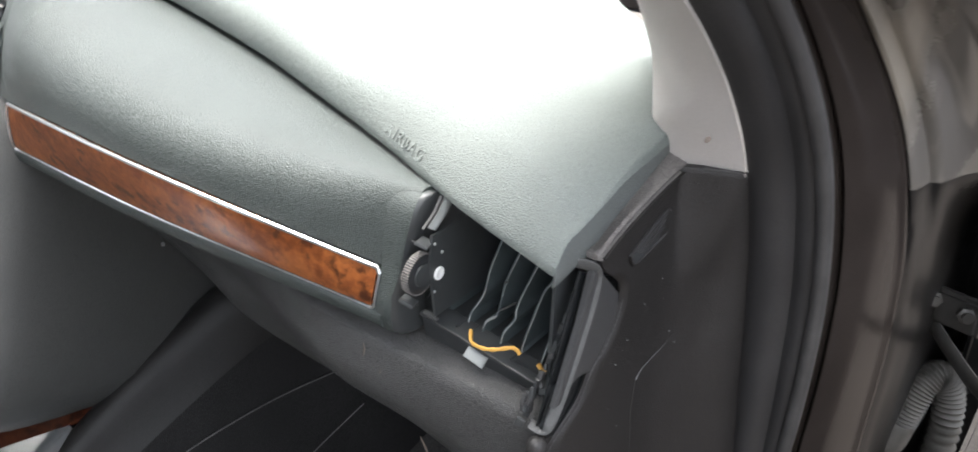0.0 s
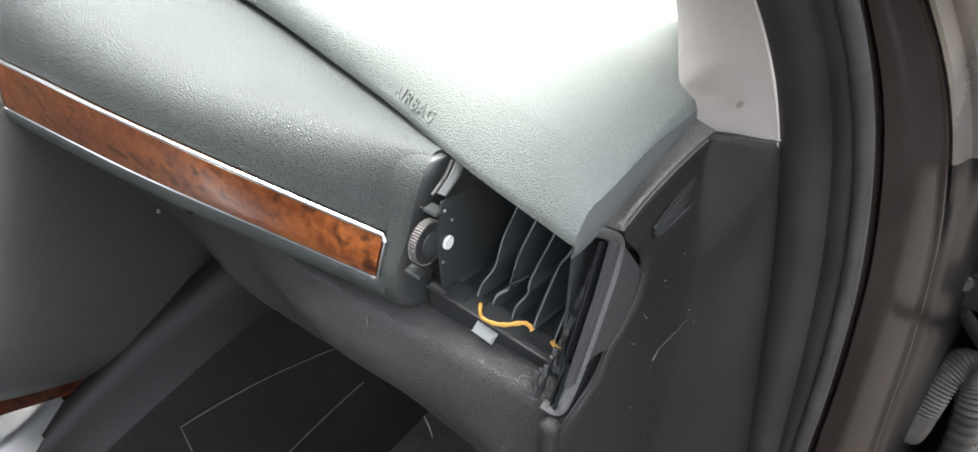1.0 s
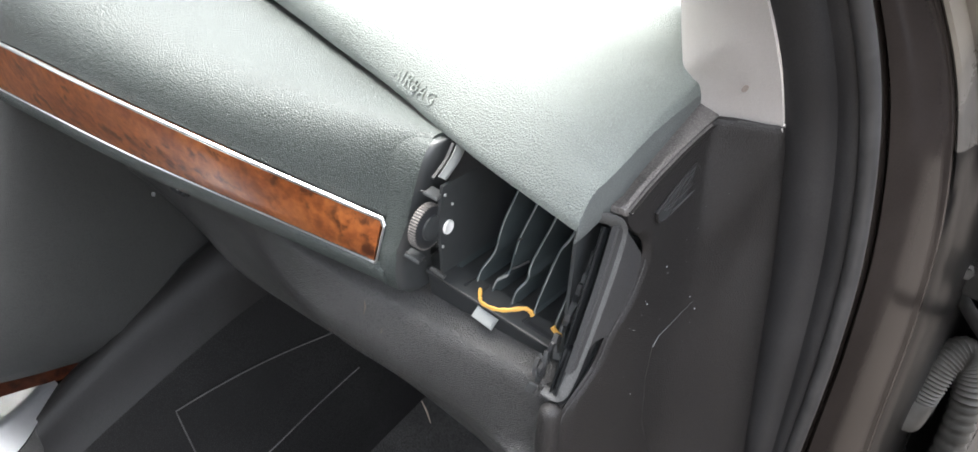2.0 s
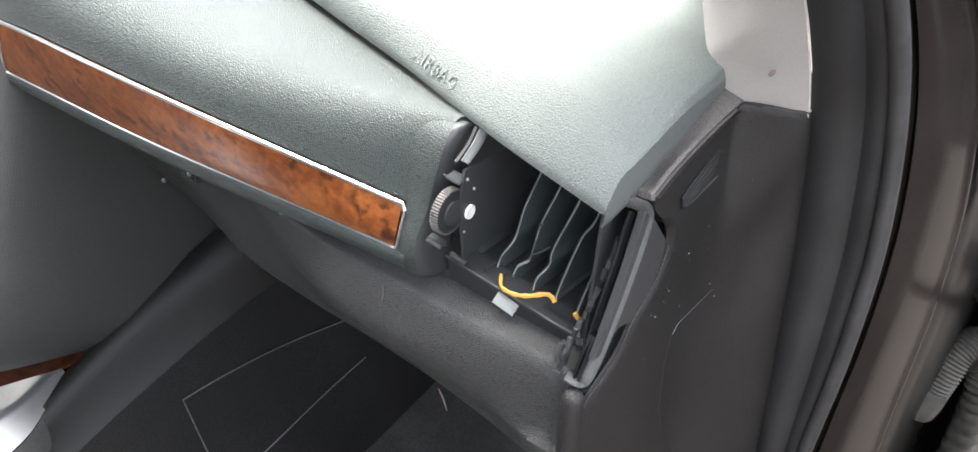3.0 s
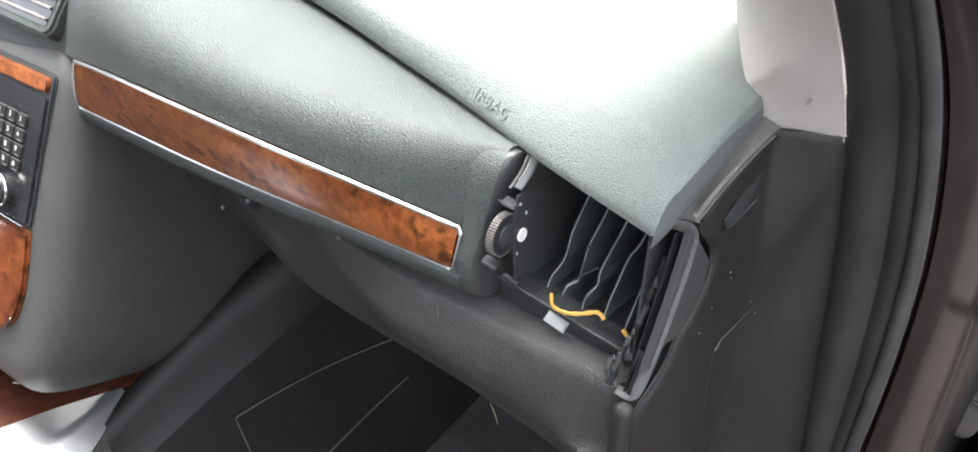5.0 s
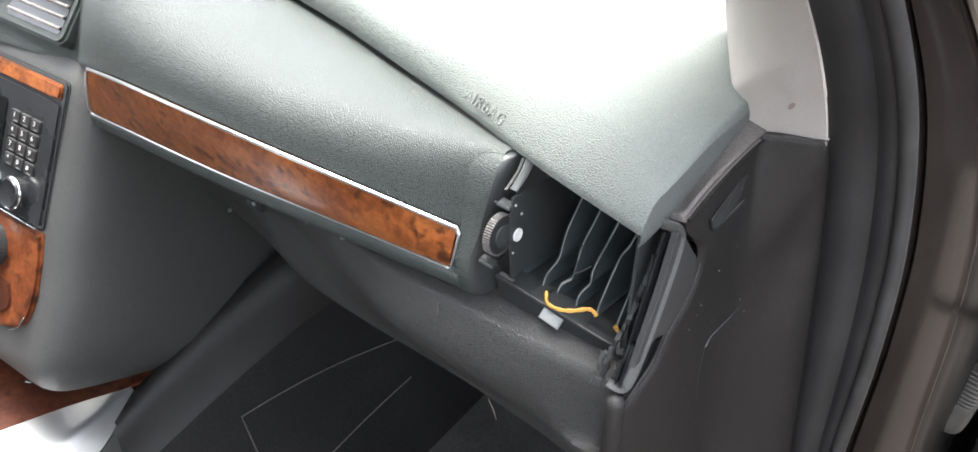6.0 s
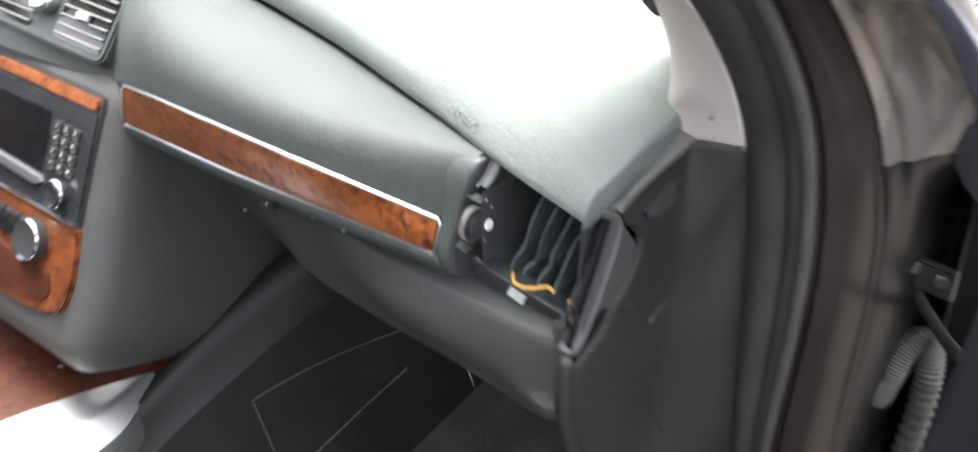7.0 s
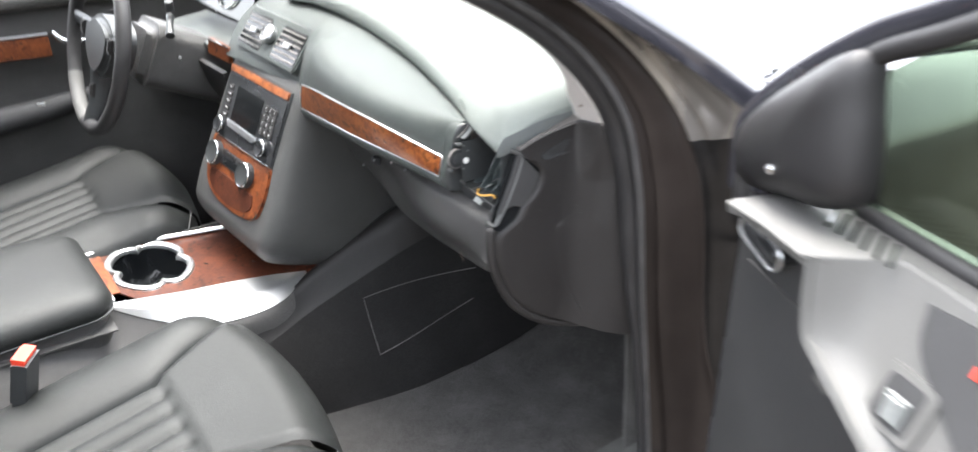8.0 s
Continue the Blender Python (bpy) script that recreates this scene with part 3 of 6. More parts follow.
# the pad's end dips to a lower edge over its last few centimetres
END_EDGE = np.array(((0.0, 1.02), (0.0058, 1.0125), (0.017, 1.0142), (0.0307, 1.0166), (0.046, 1.0205), (0.06, 1.0245), (0.08, 1.0285), (0.14, 1.035)))
rows = []
for x in np.concatenate([np.linspace(-0.78, 0.66, 60), np.linspace(0.667, 0.7132, 16)]):
    y0, z0 = between(EDGE, x)
    back = float(np.interp(x, PAD_BACK[:, 0], PAD_BACK[:, 1]))
    steep = float(np.clip((0.555 - x) / 0.08, 0, 1))
    row = [(x, y0 + 0.03, z0 - 0.001), (x, y0 + 0.012, z0 + 0.002), (x, y0 + 0.003, z0 + 0.0005), (x, y0 + 0.0005, z0 + 0.002), (x, y0, z0 + 0.005), (x, y0 + 0.001 - 0.0006 * steep, z0 + 0.009 + 0.002 * steep), (x, y0 + 0.0075 - 0.005 * steep, z0 + 0.0178 + 0.0025 * steep),
           (x, y0 + 0.014 - 0.0055 * steep, z0 + 0.026 + 0.0022 * steep), (x, y0 + 0.021 - 0.003 * steep, z0 + 0.0305 + 0.0016 * steep)]
    for k in (0.0, 0.06, 0.14, 0.24, 0.36, 0.5, 0.66, 0.83, 1.0):
        d = 0.03 + (back - y0 - 0.03) * k
        row.append((x, y0 + d, z0 + 0.034 + 0.10 * d * math.exp(-d / 0.28)))
    dip = float(np.clip((x - 0.672) / 0.0412, 0, 1)) ** 2.2
    row = [(a, b, c - dip * max(0.0, c - float(np.interp(b, END_EDGE[:, 0], END_EDGE[:, 1])))) for a, b, c in row]
    rows.append(row)
tip = rows[-1]
for dx, soft in ((0.0010, 0.06), (0.0018, 0.2), (0.0025, 0.5), (0.0029, 0.95)):
    rows.append([(p[0] + dx + 0.0012 * min(1, max(0, p[1] / 0.02)) * soft, p[1], p[2] - soft * (0.0016 + 0.0055 * min(1, max(0, p[1] - 0.03) / 0.09)) * (i > 4)) for i, p in enumerate(tip)])
upper_pad = part("upper_pad", sheet(rows), "pad", dashboard, "grey-green grained upper dash pad, made pale for sky light", 45)
lip = [Vector(p) for p in rows[-1][4:]]
low = [Vector((p.x + 0.0004, p.y + 0.0005, min(p.z - 0.0015, float(np.interp(p.y, WALL_LOW[:, 0], WALL_LOW[:, 1]))))) for p in lip]
part("pad_side", sheet([lip, [a * 0.5 + b * 0.5 + Vector((0.0003, 0, 0)) for a, b in zip(lip, low)], low, [p + Vector((-0.002, 0.001, -0.004)) for p in low]], 0.0012), "pad_wall", upper_pad, "smooth end wall of the pad, grey lightened for the light on it")

y0, z0 = between(EDGE, 0.567)
m = axes((0.567, y0 + 0.0033, z0 + 0.0138), (0.93, -0.36, -0.05), (0.0, 0.62, 0.78))
part("lettering", lettering("AIRBAG", m, 0.0118, 0.0004, spacing=1.3), "pad", upper_pad, "embossed AIRBAG lettering")


def roll_over(hi, near, lo, t):
    """The face rolls over a fairly tight crest between its top edge and the walnut."""
    a, b, c = (1 - t) ** 2, 3.4 * t * (1 - t), t * t
    return (a * hi + b * near + c * lo) / (a + b + c)


FACE_LOW = [(-0.78, -0.06, 0.93), (-0.13, -0.058, 0.972), (0.0, -0.036, 0.964), (0.09, -0.016, 0.955)]
rows = []
for x in np.concatenate([np.linspace(-0.137, 0.1, 22), np.linspace(0.112, 0.606, 50)]):
    y0, z0 = between(EDGE, x)
    lo = wood_top(x) + np.array((0, 0, 0.001)) if x > 0.105 else np.array((x, *between(FACE_LOW, x)))
    hi = np.array((x, y0 + 0.012, z0 - 0.0045))
    k = min(1.0, max(0.0, (x - 0.05) / 0.16))
    near = np.array((x, lo[1] + 0.042 * (1 - k) + 0.004, z0 + 0.016 * k - 0.026 * (1 - k)))
    row = []
    row.append(hi + np.array((0, 0.014, -0.010)))
    row.append(hi + np.array((0, 0.004, -0.0015)))
    for t in np.linspace(0, 1, 18):
        row.append(roll_over(hi, near, lo, t))
    rows.append(row)
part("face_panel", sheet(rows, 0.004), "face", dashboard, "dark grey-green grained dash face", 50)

# end of the face panel beside the vent opening
rows = []
for x, inn in ((0.5865, 0.0), (0.592, 0.0), (0.598, 0.0), (0.603, 0.0), (0.6065, 0.0004), (0.608, 0.001), (0.6095, 0.0025), (0.6112, 0.006), (0.6118, 0.012), (0.6118, 0.03)):
    y0, z0 = between(EDGE, x)
    hi = np.array((x, y0 + 0.012 + inn * 0.3, z0 - 0.0045))
    lo = wood_top(0.5865) * np.array((0, 1, 1)) + np.array((x, -0.001 + inn, 0.001))
    near = np.array((x, lo[1] + 0.004, z0 + 0.012))
    row = [roll_over(hi, near, lo, t) for t in np.linspace(0, 1, 12)]
    row += [np.array((x, -0.007 + inn, 0.934)), np.array((x, -0.008 + inn, 0.918)), np.array((x, -0.005 + inn, 0.904)), np.array((x, 0.003 + inn, 0.8975)), np.array((x, 0.03 + inn, 0.897))]
    rows.append([p - np.array((0.0095 * min(1, max(0, (x - 0.592) / 0.012)) * min(1, max(0, (0.99 - p[2]) / 0.06)), 0, 0)) for p in row])
part("face_end", sheet(rows[:6], 0.002), "face", dashboard, "", 50)
part("opening_edge", sheet(rows[5:], 0.002), "black", dashboard, "black rounded edge of the vent opening", 60)

rows = []
for x in np.linspace(0.108, 0.590, 44):
    lo = wood_low(np.clip(x, 0.109, 0.585))
    lo = np.array((x, lo[1], lo[2]))
    hi = wood_top(x) + np.array((0, 0.003, 0.001))
    end = max(0.0, (0.135 - x) / 0.027) ** 2
    rows.append([hi, hi * 0.5 + lo * 0.5 + np.array((0, 0.002, 0))] + [lo + np.array((o[0], o[1] + 0.006 * end, o[2] + 0.006 * end)) for o in ((0, 0.001, 0.003), (0, -0.003, 0.0), (0, -0.0045, -0.004), (0, -0.003, -0.012), (0, 0.002, -0.017), (0, 0.015, -0.019), (0, 0.05, -0.014))])
part("wood_border", sheet(rows, 0.002), "face", dashboard, "", 50)


def wood_at(s, t):
    """A place on the strip: s along it, t from the top edge down, its ends slanting and rounded."""
    mid = 4 * t * (1 - t)
    x0, x1 = 0.168 - 0.028 * t - 0.004 * mid, 0.5845 - 0.004 * t + 0.001 * mid
    x = x0 + (x1 - x0) * s
    p = wood_top(x) * (1 - t) + wood_low(x) * t
    return p + np.array((0, -0.003 * math.sin(math.pi * t) ** 0.4 - 0.0012, -0.001))


rows = [[wood_at(s, t) for t in np.linspace(0.02, 0.98, 9)] for s in np.concatenate([[0.0, 0.004], np.linspace(0.01, 0.99, 48), [0.996, 1.0]])]
wood = part("wood_trim", sheet(rows, 0.004), "wood", dashboard, "glossy burr walnut trim strip", 50)
edge = np.array((0, -0.0014, 0.0003))
part("chrome_strip", tube([wood_at(s, 0.0) + edge for s in np.linspace(0, 1, 48)] + [wood_at(1.004, 0.03) + edge, wood_at(1.007, 0.09) + edge], 0.0016, 8), "silver", wood, "bright chrome edge strip")
loop = [wood_at(1.007, t) for t in np.linspace(0.09, 0.9, 7)] + [wood_at(1.004, 0.97)] + [wood_at(s, 1.0) for s in np.linspace(0.995, 0.012, 44)] + [wood_at(0.0, 0.97)] + [wood_at(-0.004, t) for t in np.linspace(0.9, 0.08, 7)] + [wood_at(0, 0.0)]
part("lower_edge", tube([p + edge for p in loop], 0.0009, 6), "silver", wood, "thin dull metal edge")

# glovebox with its bulging lid
GLOVE = [(0.14, 0.07, 0.80), (0.2, 0.074, 0.785), (0.26, 0.075, 0.765), (0.3, 0.074, 0.748), (0.384, 0.080, 0.728), (0.468, 0.076, 0.728), (0.552, 0.058, 0.744), (0.636, 0.026, 0.774), (0.70, -0.006, 0.806), (0.716, -0.012, 0.815)]
glovebox = thing("glovebox", "dark grained glovebox below the dash face", "glovebox", (0.5, 0.05, 0.73))
rows = []
for x in np.concatenate([np.linspace(0.15, 0.70, 46), np.linspace(0.703, 0.7135, 5)]):
    yb, zb = between(GLOVE, x)
    k = min(1.0, max(0.0, (x - 0.30) / 0.25))
    k = k * k * (3 - 2 * k)
    r = max(0, (x - 0.703) / 0.0105) ** 2 * 0.008
    top = np.array((x, 0.03 + 0.012 * k, 0.912 - 0.028 * k))
    crest = np.array((x, 0.052 - 0.054 * k + r, 0.862 + 0.024 * k - r))
    belly = np.array((x, 0.066 - 0.066 * k + r, 0.818 + 0.012 * k))
    low = np.array((x, yb + r, zb))
    back = np.array((x, yb + 0.09, zb + 0.012))
    rows.append(curve3([top, crest + np.array((0, 0.028, 0.0035 + 0.002 * (1 - k))), crest + np.array((0, 0.010, 0.0005)), crest + np.array((0, 0.001, -0.0075)), belly, low + np.array((0, -0.003, 0.018)), low + np.array((0, 0.012, 0)), back], 26))
lid = part("lid", sheet(rows, 0.003), "lower", glovebox, "bulging dark grained glovebox lid", 50)
part("catch", block(axes((0.287, 0.046, 0.842), (1, 0, 0), (0, 0.2, 1)), (0.020, 0.012, 0.010), 0.003), "black", lid, "black lid catch")
# tiny silver dots put in as bright glints on the lid
for k, (x, z) in enumerate(((0.292, 0.845), (0.248, 0.822), (0.409, 0.883), (0.453, 0.884))):
    part("catch_glint", lathe([(0.0022, 0), (0.002, 0.002), (0.001, 0.0026)], axes((x, 0.042 if k < 2 else 0.012, z), (1, 0, 0), (0, 0.3, 1)), 10), "silver", lid)
for (x, y, z), d, n in (((0.566, -0.0035, 0.868), (0.1, 0, 1), 0.012), ((0.604, 0.012, 0.80), (0.35, 0.1, -1), 0.02), ((0.58, -0.003, 0.858), (0.3, 0, 1), 0.006)):
    d = Vector(d).normalized() * n
    part("scratch", tube([Vector((x, y, z)), Vector((x, y, z)) + d * 0.5 + Vector((0.001, 0, 0)), Vector((x, y, z)) + d], [0.0004, 0.0008, 0.0003], 6), "dust", lid, "pale scuff mark")
part("tray", sheet([[(x, y, 0.79 + 0.05 * y) for y in (0.12, 0.2, 0.45, 0.68)] for x in (0.13, 0.4, 0.71)], 0.006), "black", glovebox)

# ---- the torn-out end vent ----
vent = thing("vent_housing", "empty black air vent housing with bare fins and clips", "air vent", (0.66, 0.06, 0.9))
part("back_wall", sheet([[(x, 0.135 - 0.02 * (z > 0.95), z) for z in (0.88, 0.94, 1.0)] for x in (0.60, 0.66, 0.715)], 0.002), "duct", vent)
part("left_plate", sheet([[(0.6215, y + 0.004 * abs(z - 0.957) / 0.03, z) for z in (0.918, 0.926, 0.935, 0.945, 0.957, 0.970, 0.980)] for y in (0.0065, 0.02, 0.05, 0.09)], 0.002), "black", vent)
part("right_plate", sheet([[(0.7095 + 0.004 * (z < 0.9), y, z) for z in (0.875, 0.905, 0.94, 0.985)] for y in (0.012, 0.05, 0.13)], 0.002), "black", vent)
part("dot", lathe([(0.0046, 0), (0.0046, 0.0012), (0.0036, 0.0016), (0.002, 0.0010)], axes((0.6217, 0.0145, 0.951), (0, 1, 0.1), (0, -0.1, 1)), 20), "white", vent, "round white plastic stud")
floor_rows = [[(x, y, z - 0.135 * (x - 0.625)) for y, z in ((0.030, 0.868), (0.020, 0.890), (0.0165, 0.9045), (0.0140, 0.9085), (0.0146, 0.9103), (0.0165, 0.9106), (0.020, 0.9100), (0.032, 0.9105), (0.036, 0.9065), (0.13, 0.903))] for x in np.linspace(0.605, 0.712, 10)]
ledge = part("ledge", sheet(floor_rows, 0.0015), "black", vent, "black lower ledge")
# paler rod laid along the ledge as its edge highlight
part("ledge_rim", tube([(x, 0.0140, 0.9100 - 0.135 * (x - 0.625)) for x in np.linspace(0.612, 0.708, 9)], [0.0004, 0.0006, 0.0005, 0.0007, 0.0004, 0.0007, 0.0008, 0.0007, 0.0005], 6), "ridge", ledge, "pale highlight line along the ledge edge")
part("slot", block(axes((0.690, 0.021, 0.9018), (1, 0, -0.135), (0, 1, 0.02)), (0.022, 0.004, 0.002), 0.0005), "dark_gloss", ledge)
for x in (0.632, 0.6425, 0.676):
    part("ledge_web", block(axes((x, 0.026, 0.9105 - 0.135 * (x - 0.625)), (1, 0, -0.135), (0, 1, 0)), (0.0014, 0.012, 0.003), 0.0004), "black", ledge)

# fins: x, y, z down the free edge of each
FINS = [[(0.6210, 0.072, 0.985), (0.6200, 0.0592, 0.9587), (0.6190, 0.0472, 0.9386), (0.6180, 0.0371, 0.9218), (0.6180, 0.0295, 0.9091)],
        [(0.6420, 0.075, 0.988), (0.6401, 0.0618, 0.9631), (0.6380, 0.0498, 0.9429), (0.6394, 0.0405, 0.9274), (0.6350, 0.0330, 0.9151), (0.6352, 0.0278, 0.9064)],
        [(0.6580, 0.073, 0.984), (0.6555, 0.0594, 0.9589), (0.6525, 0.0472, 0.9387), (0.6540, 0.0356, 0.9193), (0.6485, 0.0326, 0.9144), (0.6472, 0.0259, 0.9031)],
        [(0.6735, 0.071, 0.981), (0.6704, 0.0570, 0.9549), (0.6660, 0.0415, 0.9292), (0.6674, 0.0367, 0.9211), (0.6630, 0.0315, 0.9125), (0.6634, 0.0263, 0.9039)],
        [(0.6880, 0.068, 0.975), (0.6848, 0.0546, 0.9510), (0.6805, 0.0476, 0.9393), (0.6787, 0.0308, 0.9113), (0.6800, 0.0274, 0.9057)],
        [(0.7010, 0.064, 0.968), (0.6985, 0.0510, 0.9450), (0.6960, 0.0440, 0.9330), (0.6945, 0.0300, 0.9090), (0.6950, 0.0262, 0.9020)]]
for k, keys in enumerate(FINS):
    pts = curve3(keys, 22)
    rows = [[tuple(p), (p[0] + 0.0003, p[1] + 0.006, p[2]), (p[0] + 0.002, 0.08, p[2]), (p[0] + 0.003, 0.130, p[2])] for p in pts]
    fin = part("fin", sheet(rows, 0.0012), "duct", vent)
    if k:
        cut = (2, 21) if k != 2 else (2, 11)
        # thin grey line painted as the highlight on the fin's free edge
        part("fin_edge", tube(pts[cut[0]:cut[1]], [0.00014 + 0.00030 * abs(math.sin(0.55 * i + 1.3 * k)) for i in range(cut[1] - cut[0])], 6), "grey_clip", fin, "grey highlight line along the fin edge")
part("torn_strip", tube(curve3([(0.6540, 0.0352, 0.9195), (0.6510, 0.0335, 0.9172), (0.6478, 0.0320, 0.9140), (0.6468, 0.0290, 0.9090)], 12), [0.0004, 0.0007, 0.0010, 0.0011, 0.0008, 0.0010, 0.0011, 0.0009, 0.0007, 0.0005, 0.0004, 0.0003], 6), "grey_clip", vent, "pale torn plastic edge")
part("stay", tube([(0.6545, 0.0370, 0.9232), (0.6590, 0.0390, 0.9262), (0.6641, 0.0418, 0.9308)], 0.0008, 6), "flap", vent, "thin grey stay between the fins")
part("stay", tube([(0.6509, 0.0465, 0.9386), (0.6540, 0.0480, 0.9395)], 0.0008, 6), "flap", vent)

wheel_m = axes((0.6163, 0.002, 0.9550), (0, 1, 0.15), (0, -0.15, 1))
prof = [(0.009, -0.0030), (0.0126, -0.0030), (0.0136, -0.0024), (0.0136, 0.0024), (0.0126, 0.0030), (0.009, 0.0030)]
wheel = part("thumbwheel", lathe(prof, wheel_m, 40), "dark_gloss", vent, "ribbed black vent thumbwheel")
bm = bmesh.new()
for k in range(48):
    mm = wheel_m @ Matrix.Rotation(2 * math.pi * k / 48, 4, "Z") @ Matrix.Translation((0.0137, 0, 0))
    block(mm, (0.0011, 0.0009, 0.0054), 0.0, 1, bm)
part("ribs", bm, "shoulder", wheel, "light grey grip ribs")
part("hub", lathe([(0.008, 0.0), (0.0078, 0.0012), (0.003, 0.0016)], wheel_m @ Matrix.Translation((0, 0, 0.003)), 20), "black", wheel)
part("bracket", block(axes((0.6180, 0.006, 0.9760), (1, 0.3, -0.35), (0, 1, -0.35)), (0.009, 0.015, 0.0018), 0.0006), "black", vent, "black wheel bracket")
part("bracket", block(axes((0.6150, -0.0075, 0.9385), (1, 0.3, -0.4), (0, 1, -0.3)), (0.010, 0.011, 0.0018), 0.0006), "black", vent, "black wheel bracket")
part("bracket_edge", tube([(0.6150, -0.0022, 0.9800), (0.6195, 0.0060, 0.9758), (0.6220, 0.0125, 0.9728)], 0.0006, 6), "ridge", vent)
part("bracket_edge", tube([(0.6120, -0.0120, 0.9420), (0.6165, -0.0075, 0.9385), (0.6195, -0.0035, 0.9352)], 0.0006, 6), "ridge", vent)
cover = curve3([(0.6195, 0.0305, 0.9985), (0.6198, 0.0245, 0.9915), (0.6200, 0.0165, 0.9862), (0.6203, 0.0115, 0.9838)], 14)
part("wheel_cover", sheet([[(p[0] + 0.0022 * math.sin(math.pi * a) - 0.001, p[1] + (a - 0.5) * 0.0085 * (1 - 0.25 * i / 13), p[2] - (a - 0.5) * 0.0055) for a in np.linspace(0, 1, 7)] for i, p in enumerate(cover)], 0.0014), "grey_clip", vent, "dull grey curved clip")
part("cover_rail", tube([(p[0] - 0.001, p[1] - 0.0085, p[2] + 0.0035) for p in cover], 0.0011, 6), "flap", vent, "thin grey guide rail")
part("catch", block(axes((0.6165, 0.0125, 0.9165), (1, 0.1, -0.3), (0, 1, 0)), (0.011, 0.003, 0.0022), 0.0005), "stack", vent, "small brown-grey catch")
for place in ((0.6222, 0.0095, 0.9395), (0.6222, 0.0175, 0.9655), (0.6222, 0.0105, 0.9745)):
    part("rivet", lathe([(0.0011, 0), (0.0010, 0.0008), (0.0004, 0.0011)], axes(place, (0, 1, 0), (0, 0, 1)), 8), "grey_clip", vent)
part("clip", block(axes((0.6535, 0.0125, 0.8995), (1, 0, -0.22), (0, 0.75, 1)), (0.0155, 0.0078, 0.003), 0.0009), "grey_clip", vent, "pale grey plastic clip")
rng = random.Random(4)
for k in range(15):
    t = k / 14
    c = Vector((0.7085 + 0.002 * math.sin(5 * t), 0.031 - 0.036 * t + 0.002 * math.sin(13 * t), 0.961 - 0.062 * t))
    bm = block(axes(c, (1, rng.uniform(-0.3, 0.3), rng.uniform(-0.3, 0.3)), (0, 0.42, 1)), (rng.uniform(0.002, 0.005), rng.uniform(0.004, 0.009), rng.uniform(0.0015, 0.003)), 0.0004, 1)
    part("broken_clip", bm, ("black", "flap", "dark_gloss")[k % 3], vent)
# solid black block painted as the shade of a hollow
part("hollow_shade", block(axes((0.7135, 0.021, 0.914), (0, 0.55, 1), (0, 1, -0.55)), (0.020, 0.018, 0.004), 0.0008), "screen", vent, "black block for the shade of a hollow in the housing side")
for k in range(9):
    c = Vector((0.7045 + rng.uniform(-0.004, 0.006), 0.003 - 0.0012 * k + rng.uniform(-0.003, 0.004), 0.909 - 0.0028 * k))
    bm = block(axes(c, (1, rng.uniform(-0.6, 0.6), rng.uniform(-0.6, 0.6)), (0, rng.uniform(0.2, 0.7), 1)), (rng.uniform(0.0025, 0.006), rng.uniform(0.003, 0.008), 0.002), 0.0004, 1)
    part("loose_tab", bm, "black" if k % 3 else "flap", vent)

yellow = curve3([(0.6432, 0.0210, 0.9118), (0.6466, 0.0165, 0.9088), (0.6515, 0.0125, 0.9095), (0.6604, 0.0122, 0.9100), (0.6689, 0.0135, 0.9125), (0.6766, 0.0185, 0.9146), (0.6800, 0.0200, 0.9138), (0.6824, 0.0205, 0.9108)], 34)
solo("yellow_cable", tube(yellow, [0.0012 + 0.0005 * math.sin(k * 0.8) ** 2 + 0.0004 * (k < 6) for k in range(34)], 8, ratio=0.7), "yellow", "yellow sleeved wire hanging in the vent opening", "wire")
solo("yellow_cable", tube(curve3([(0.6960, 0.0215, 0.9090), (0.6985, 0.0215, 0.9062), (0.7025, 0.0215, 0.9056)], 8), [0.0016, 0.0017, 0.0015, 0.0014, 0.0014, 0.0013, 0.0012, 0.0008], 8), "yellow", "short end of yellow wire in the vent opening", "wire")

# ---- end of the dash: cover flap and side panel ----
SIDE_X = [(-0.05, 0.721), (0.0, 0.725), (0.06, 0.7280), (0.09, 0.7293), (0.11, 0.7320), (0.125, 0.7375), (0.14, 0.7480), (0.16, 0.766), (0.18, 0.782), (0.26, 0.796)]
SIDE_L = [(0.667, 0.21), (0.675, 0.17), (0.683, 0.145), (0.695, 0.117), (0.712, 0.085), (0.732, 0.056), (0.757, 0.030), (0.785, 0.012), (0.812, 0.0), (0.837, -0.008), (0.852, -0.0085), (0.868, -0.0075), (0.8764, -0.0029), (0.8828, 0.009), (0.8888, 0.0214), (0.8971, 0.0296), (0.9083, 0.0366), (0.9193, 0.0516), (0.9345, 0.0633), (0.9501, 0.0668), (0.956, 0.0655), (0.965, 0.0590), (0.985, 0.0415), (1.0, 0.0335), (1.014, 0.0320)]
CREST = np.array(((0.02, 0.9925), (0.0335, 0.9970), (0.0488, 1.0030), (0.0629, 1.0068), (0.0864, 1.0108), (0.112, 1.0140), (0.1255, 1.0160), (0.132, 1.0170), (0.20, 1.0185)))
end_panel = thing("end_panel", "dark plastic end panel closing the dashboard side", "dash end panel", (0.74, 0.1, 0.67))


